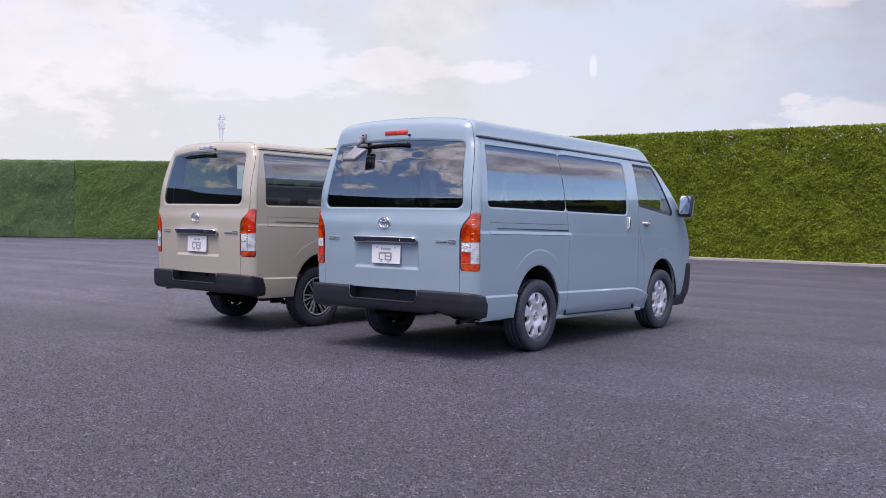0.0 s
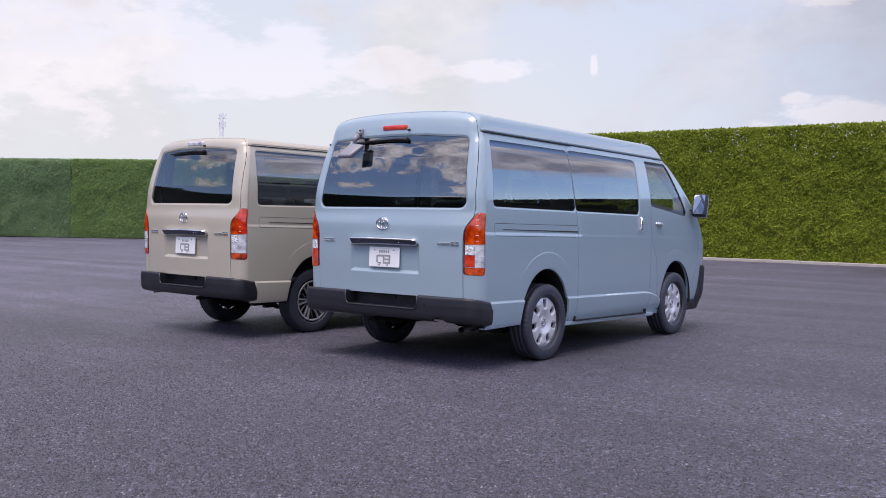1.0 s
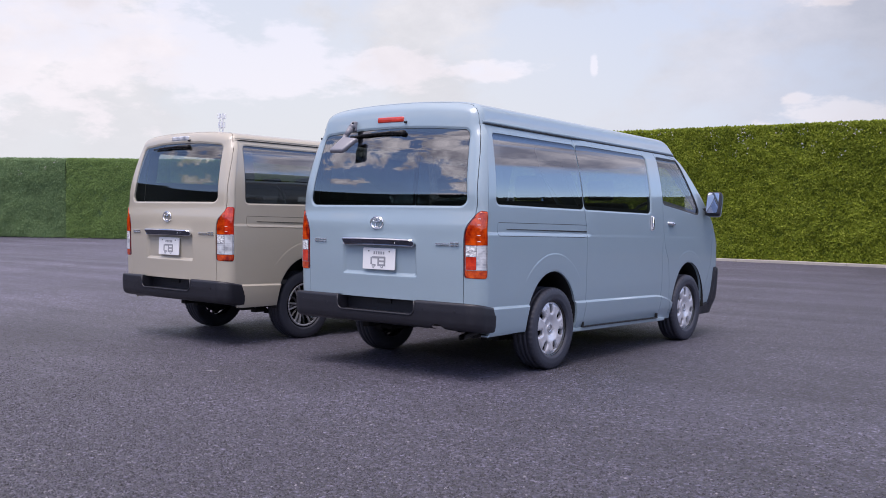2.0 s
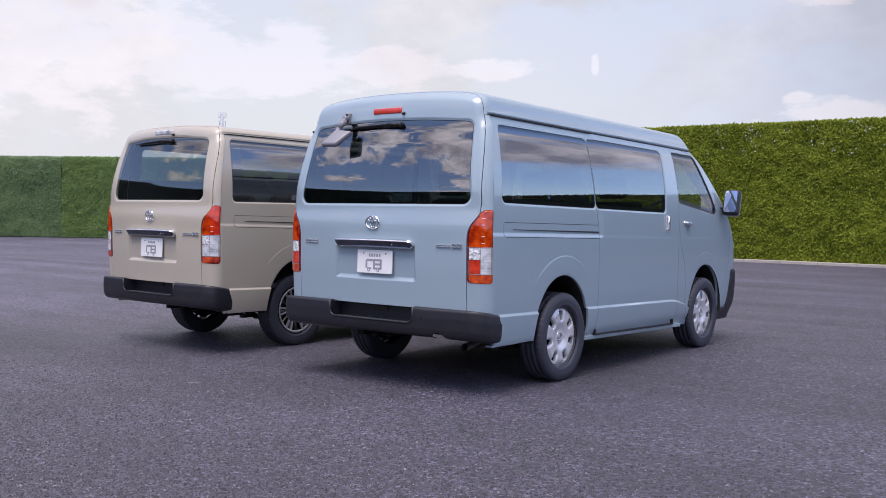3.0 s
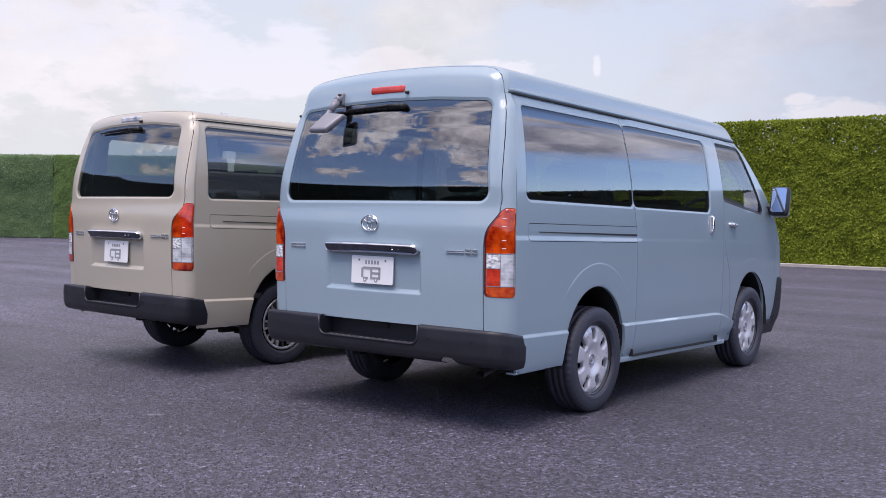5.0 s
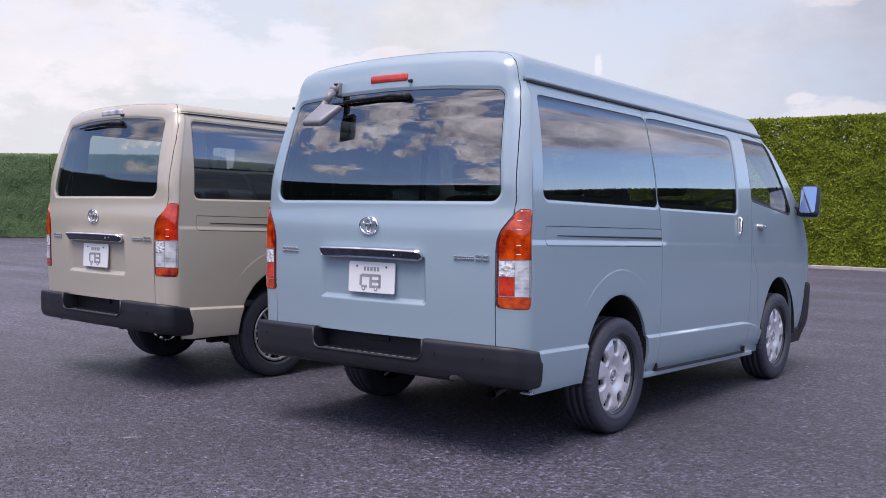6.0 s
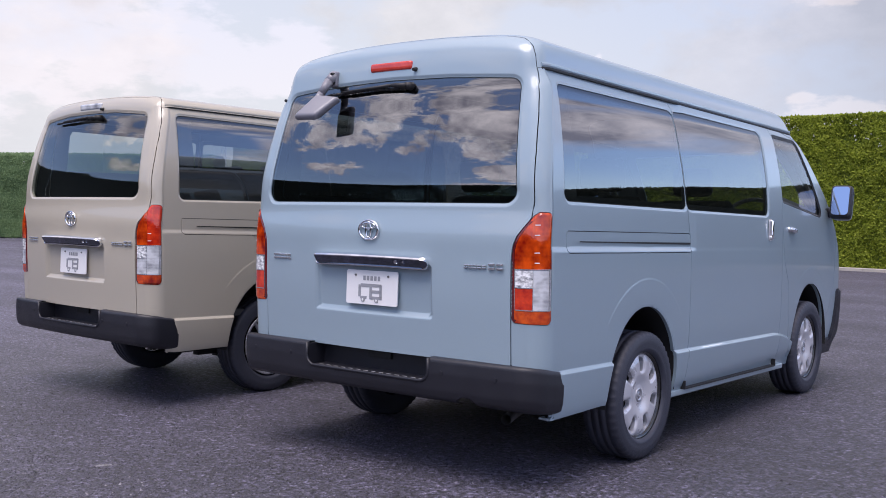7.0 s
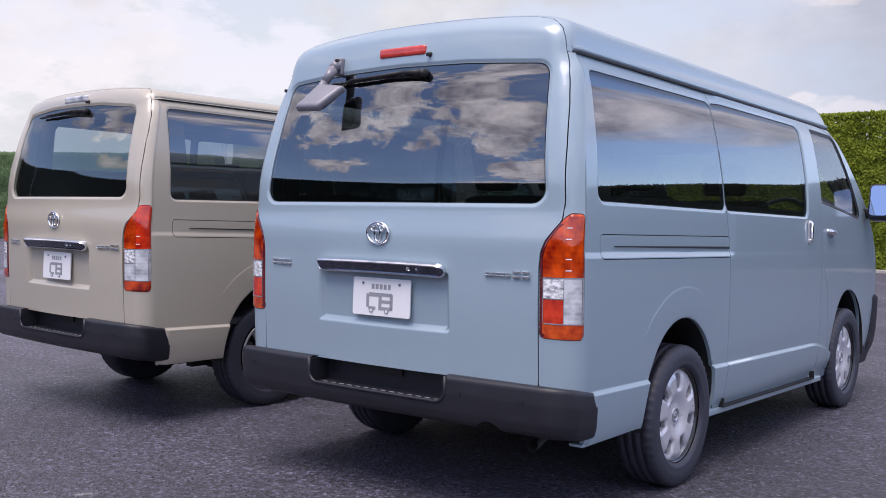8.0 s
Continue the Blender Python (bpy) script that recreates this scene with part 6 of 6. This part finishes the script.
def hedge(name, a, b, height, depth, leaves, leaf, tag, pale=0, foliage=None, near=None, rise=0.0):
    """A clipped hedge from a to b: an uneven dark body under a coat of small leaves. Its face lies to the right of the way from a to b."""
    rng = np.random.default_rng(int(abs(a[0] * 7 + b[1] * 13)) + 7)
    a, b = np.array(a, float), np.array(b, float)
    d = b - a
    length = np.hypot(*d)
    d /= length
    out = np.array([d[1], -d[0]])
    step = 0.3
    ns, nz = int(length / step), int(height / 0.25)
    prof = [(0.0, z) for z in np.linspace(0.04, height - 0.12, nz)] + [(-0.06, height - 0.04), (-0.16, height)] + [(-0.16 - (depth - 0.3) * t, height + 0.02) for t in (0.3, 0.6, 1.0)] + [(-depth, height - 0.1), (-depth, 0.04)]
    vs = []
    for i in range(ns + 1):
        s = length * i / ns
        for o, z in prof:
            w = noise.noise(Vector((s * 0.5, z * 0.9, o + a[0]))) * 0.10 + noise.noise(Vector((s * 1.7, z * 1.9, o))) * 0.06
            p = a + d * s + out * (o + w - 0.08)
            vs.append((p[0], p[1], z * (1 + rise * s / length) + 0.04 * noise.noise(Vector((s * 0.6, 3.0, o)))))
    kk = len(prof)
    fs = [(i * kk + j, i * kk + j + 1, (i + 1) * kk + j + 1, (i + 1) * kk + j) for i in range(ns) for j in range(kk - 1)]
    root = tagged(new(name, None), tag, "hedge", "hedges round the lot")
    link_part("hedge_body", flat_mesh("hedge_body", vs, fs, {M_LEAF_DARKENED: M_TWIG_DARKENED, None: M_TWIG}.get(foliage, M_TWIG_COOL)), root, "dark inner foliage")
    lo, hi = near if near else (0, length)
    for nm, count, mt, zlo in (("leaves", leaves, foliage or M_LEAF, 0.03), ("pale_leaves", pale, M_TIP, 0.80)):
        if not count:
            continue
        s = rng.uniform(lo, hi, count)
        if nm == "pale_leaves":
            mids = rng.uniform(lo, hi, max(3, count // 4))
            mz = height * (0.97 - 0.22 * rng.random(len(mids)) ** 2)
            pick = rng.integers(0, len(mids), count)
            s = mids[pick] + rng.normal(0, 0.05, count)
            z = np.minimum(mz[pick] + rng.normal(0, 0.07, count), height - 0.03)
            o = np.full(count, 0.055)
        else:
            face = rng.random(count) < 0.86
            z = np.where(face, rng.uniform(0.03, height, count), height + rng.normal(-0.02, 0.012, count))
            o = np.where(face, rng.normal(0.0, 0.022, count), -rng.uniform(0, depth * 0.8, count))
        w = np.array([noise.noise(Vector((x * 0.5, y * 0.9, a[0]))) * 0.10 + noise.noise(Vector((x * 1.7, y * 1.9, 0.0))) * 0.06 + 0.05 * noise.noise(Vector((x * 4.0, y * 4.5, 1.0))) for x, y in zip(s, z)])
        base = a[None] + d[None] * s[:, None] + out[None] * (o + w - 0.05)[:, None]
        c = np.column_stack([base, z * (1 + rise * s / length)])
        # each leaf: a pointed folded blade that droops outwards
        size = leaf * (0.75 if nm == "pale_leaves" else 1.0) * rng.uniform(0.6, 1.35, count)
        ax = rng.normal(0, 1, (count, 3))
        ax[:, :2] -= out[None] * (ax[:, :2] @ out)[:, None] * 0.6
        ax[:, 2] += 0.4
        ax /= np.linalg.norm(ax, axis=1)[:, None]
        up = rng.normal(0, 0.55, (count, 3)) + np.array([out[0], out[1], 0.75])
        side = np.cross(ax, up)
        side /= np.maximum(np.linalg.norm(side, axis=1), 1e-6)[:, None]
        fold = np.cross(side, ax) * (size * 0.12)[:, None]
        tip, wid = ax * size[:, None], side * (size * 0.28)[:, None]
        V = np.stack([c, c + tip * 0.5 + wid + fold, c + tip, c + tip * 0.5 - wid + fold], 1).reshape(-1, 3)
        i = np.arange(count) * 4
        F = np.concatenate([np.stack([i, i + 1, i + 2], 1), np.stack([i, i + 2, i + 3], 1)])
        me = bpy.data.meshes.new(nm)
        me.vertices.add(len(V))
        me.vertices.foreach_set("co", V.ravel())
        me.loops.add(F.size)
        me.loops.foreach_set("vertex_index", F.ravel().astype(np.int32))
        me.polygons.add(len(F))
        me.polygons.foreach_set("loop_start", np.arange(0, F.size, 3, dtype=np.int32))
        me.update(calc_edges=True)
        me.materials.append(mt)
        tagged(link_part(nm, me, root, "small bright green leaves" if nm == "leaves" else "scattered pale leaf tips"), kind="stuff")
    return root


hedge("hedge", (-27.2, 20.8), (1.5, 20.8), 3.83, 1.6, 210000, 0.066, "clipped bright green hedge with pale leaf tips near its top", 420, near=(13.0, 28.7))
# this out-of-view length has shade put into its colour for the side windows
hedge("hedge", (1.5, 20.9), (34.0, 20.9), 3.7, 1.6, 60000, 0.09, "dark shaded hedge beyond the bright one", 0, M_LEAF_DARKENED)
hedge("hedge", (-44.0, 8.19), (-32.6, 16.17), 3.30, 1.6, 70000, 0.060, "clipped grey-green hedge in its own shade", 30, M_LEAF_COOL)
hedge("hedge", (-32.55, 16.2), (-27.2, 19.95), 3.30, 1.6, 75000, 0.060, "clipped dark green hedge in its own shade", 8, M_LEAF_GREEN)
# unseen hedges, darkened in colour; the rising and tall ones are added for reflections
hedge("hedge", (34.0, 20.8), (34.0, -27.0), 3.6, 1.6, 16000, 0.22, "clipped green hedge along the lot's side", 0, M_LEAF_DARKENED)
hedge("hedge", (-14.0, -18.0), (-44.0, -12.0), 4.2, 1.6, 20000, 0.24, "dark hedge rising behind the lot", 0, M_LEAF_DARKENED, rise=1.2)
hedge("hedge", (34.0, -27.0), (-14.0, -18.0), 4.2, 1.6, 20000, 0.2, "clipped green hedge behind the lot", 0, M_LEAF_DARKENED)
hedge("hedge", (-44.0, -12.0), (-44.0, 8.2), 9.2, 2.2, 14000, 0.24, "tall clipped hedge at the lot's far side", 0, M_LEAF_DARKENED)


def kerb():
    bm = bmesh.new()
    x = -26.5
    while x < 33.5:
        box(bm, x, x + 0.996, 20.30, 20.46, -0.02, 0.075 + random.uniform(-0.004, 0.004), 0.012, 1)
        x += 1.0
    box(bm, -26.5, 33.5, 20.44, 20.9, -0.02, 0.05)
    tagged(part("kerb", bm, M_KERB), "pale concrete kerb at the hedge's foot", "kerb", kind="structure")


kerb()


def mast():
    """A slender lattice mast with aerial drums, far beyond the hedge."""
    root = tagged(new("radio_mast", None), "pale lattice radio mast far beyond the hedge", "mast")
    base = Vector((-223.9, 183.1, 0.0))
    root.location = base
    bm = bmesh.new()
    H = 29.5
    for i in range(3):
        a = 2 * math.pi * i / 3
        rod(bm, (1.1 * math.cos(a), 1.1 * math.sin(a), 0), (0.55 * math.cos(a), 0.55 * math.sin(a), H), 0.13, 0.10, 6)
        for k in range(18):
            z0, z1 = H * k / 18, H * (k + 1) / 18
            r0, r1 = 1.1 - 0.55 * k / 18, 1.1 - 0.55 * (k + 1) / 18
            b = 2 * math.pi * (i + 1) / 3
            rod(bm, (r0 * math.cos(a), r0 * math.sin(a), z0), (r1 * math.cos(b), r1 * math.sin(b), z1), 0.05, n=5)
    part("lattice", bm, M_GALV, root)
    for z, r in ((25.4, 1.0), (27.9, 1.15)):
        bm = bmesh.new()
        vs, fs = lathe([(z - 0.06, r - 0.1), (z - 0.06, r), (z + 0.06, r), (z + 0.06, r - 0.1), (z - 0.06, r - 0.1)], 24, "z")
        link_part("platform", flat_mesh("platform", vs, fs, M_GALV), root)
        bm.free()
        for i in range(6):
            a = 2 * math.pi * i / 6 + z
            bm = bmesh.new()
            box(bm, -0.12, 0.12, -0.08, 0.08, 0, 1.5, 0.03)
            part("aerial_panel", bm, M_GALV, root, m=Matrix.Translation((r * math.cos(a), r * math.sin(a), z)) @ pose(0, 0, 0, 0, 0, math.degrees(a) + 90))


mast()

# ---- the two vans, with their fittings ----
for S, place, label in ((WIDE, pose(0, 0, 0.010), "blue-grey wide high-roofed van parked on asphalt"),
                        (SLIM, pose(-2.690, 0.103, 0.022, 0, 0, -3.0), "beige low-roofed van parked beside a blue-grey van")):
    S["brake_z"], S["brake_mat"], S["brake_tag"] = (1.960, M_BRAKE, "red high brake lamp") if S is WIDE else (1.905, M_PALEL, "pale high brake lamp")
    root, g, gate, made, doors, fdoors = build_van(S, place, label, "parked vans")
    wheels(root, S)
    bumper(root, S)
    rear_fittings(root, gate, g, S)
    side_fittings(root, doors, fdoors, g, S)
    under_parts(root, S)
    cabin(root, S)
    if S is WIDE:
        under_mirror(root, gate, g)
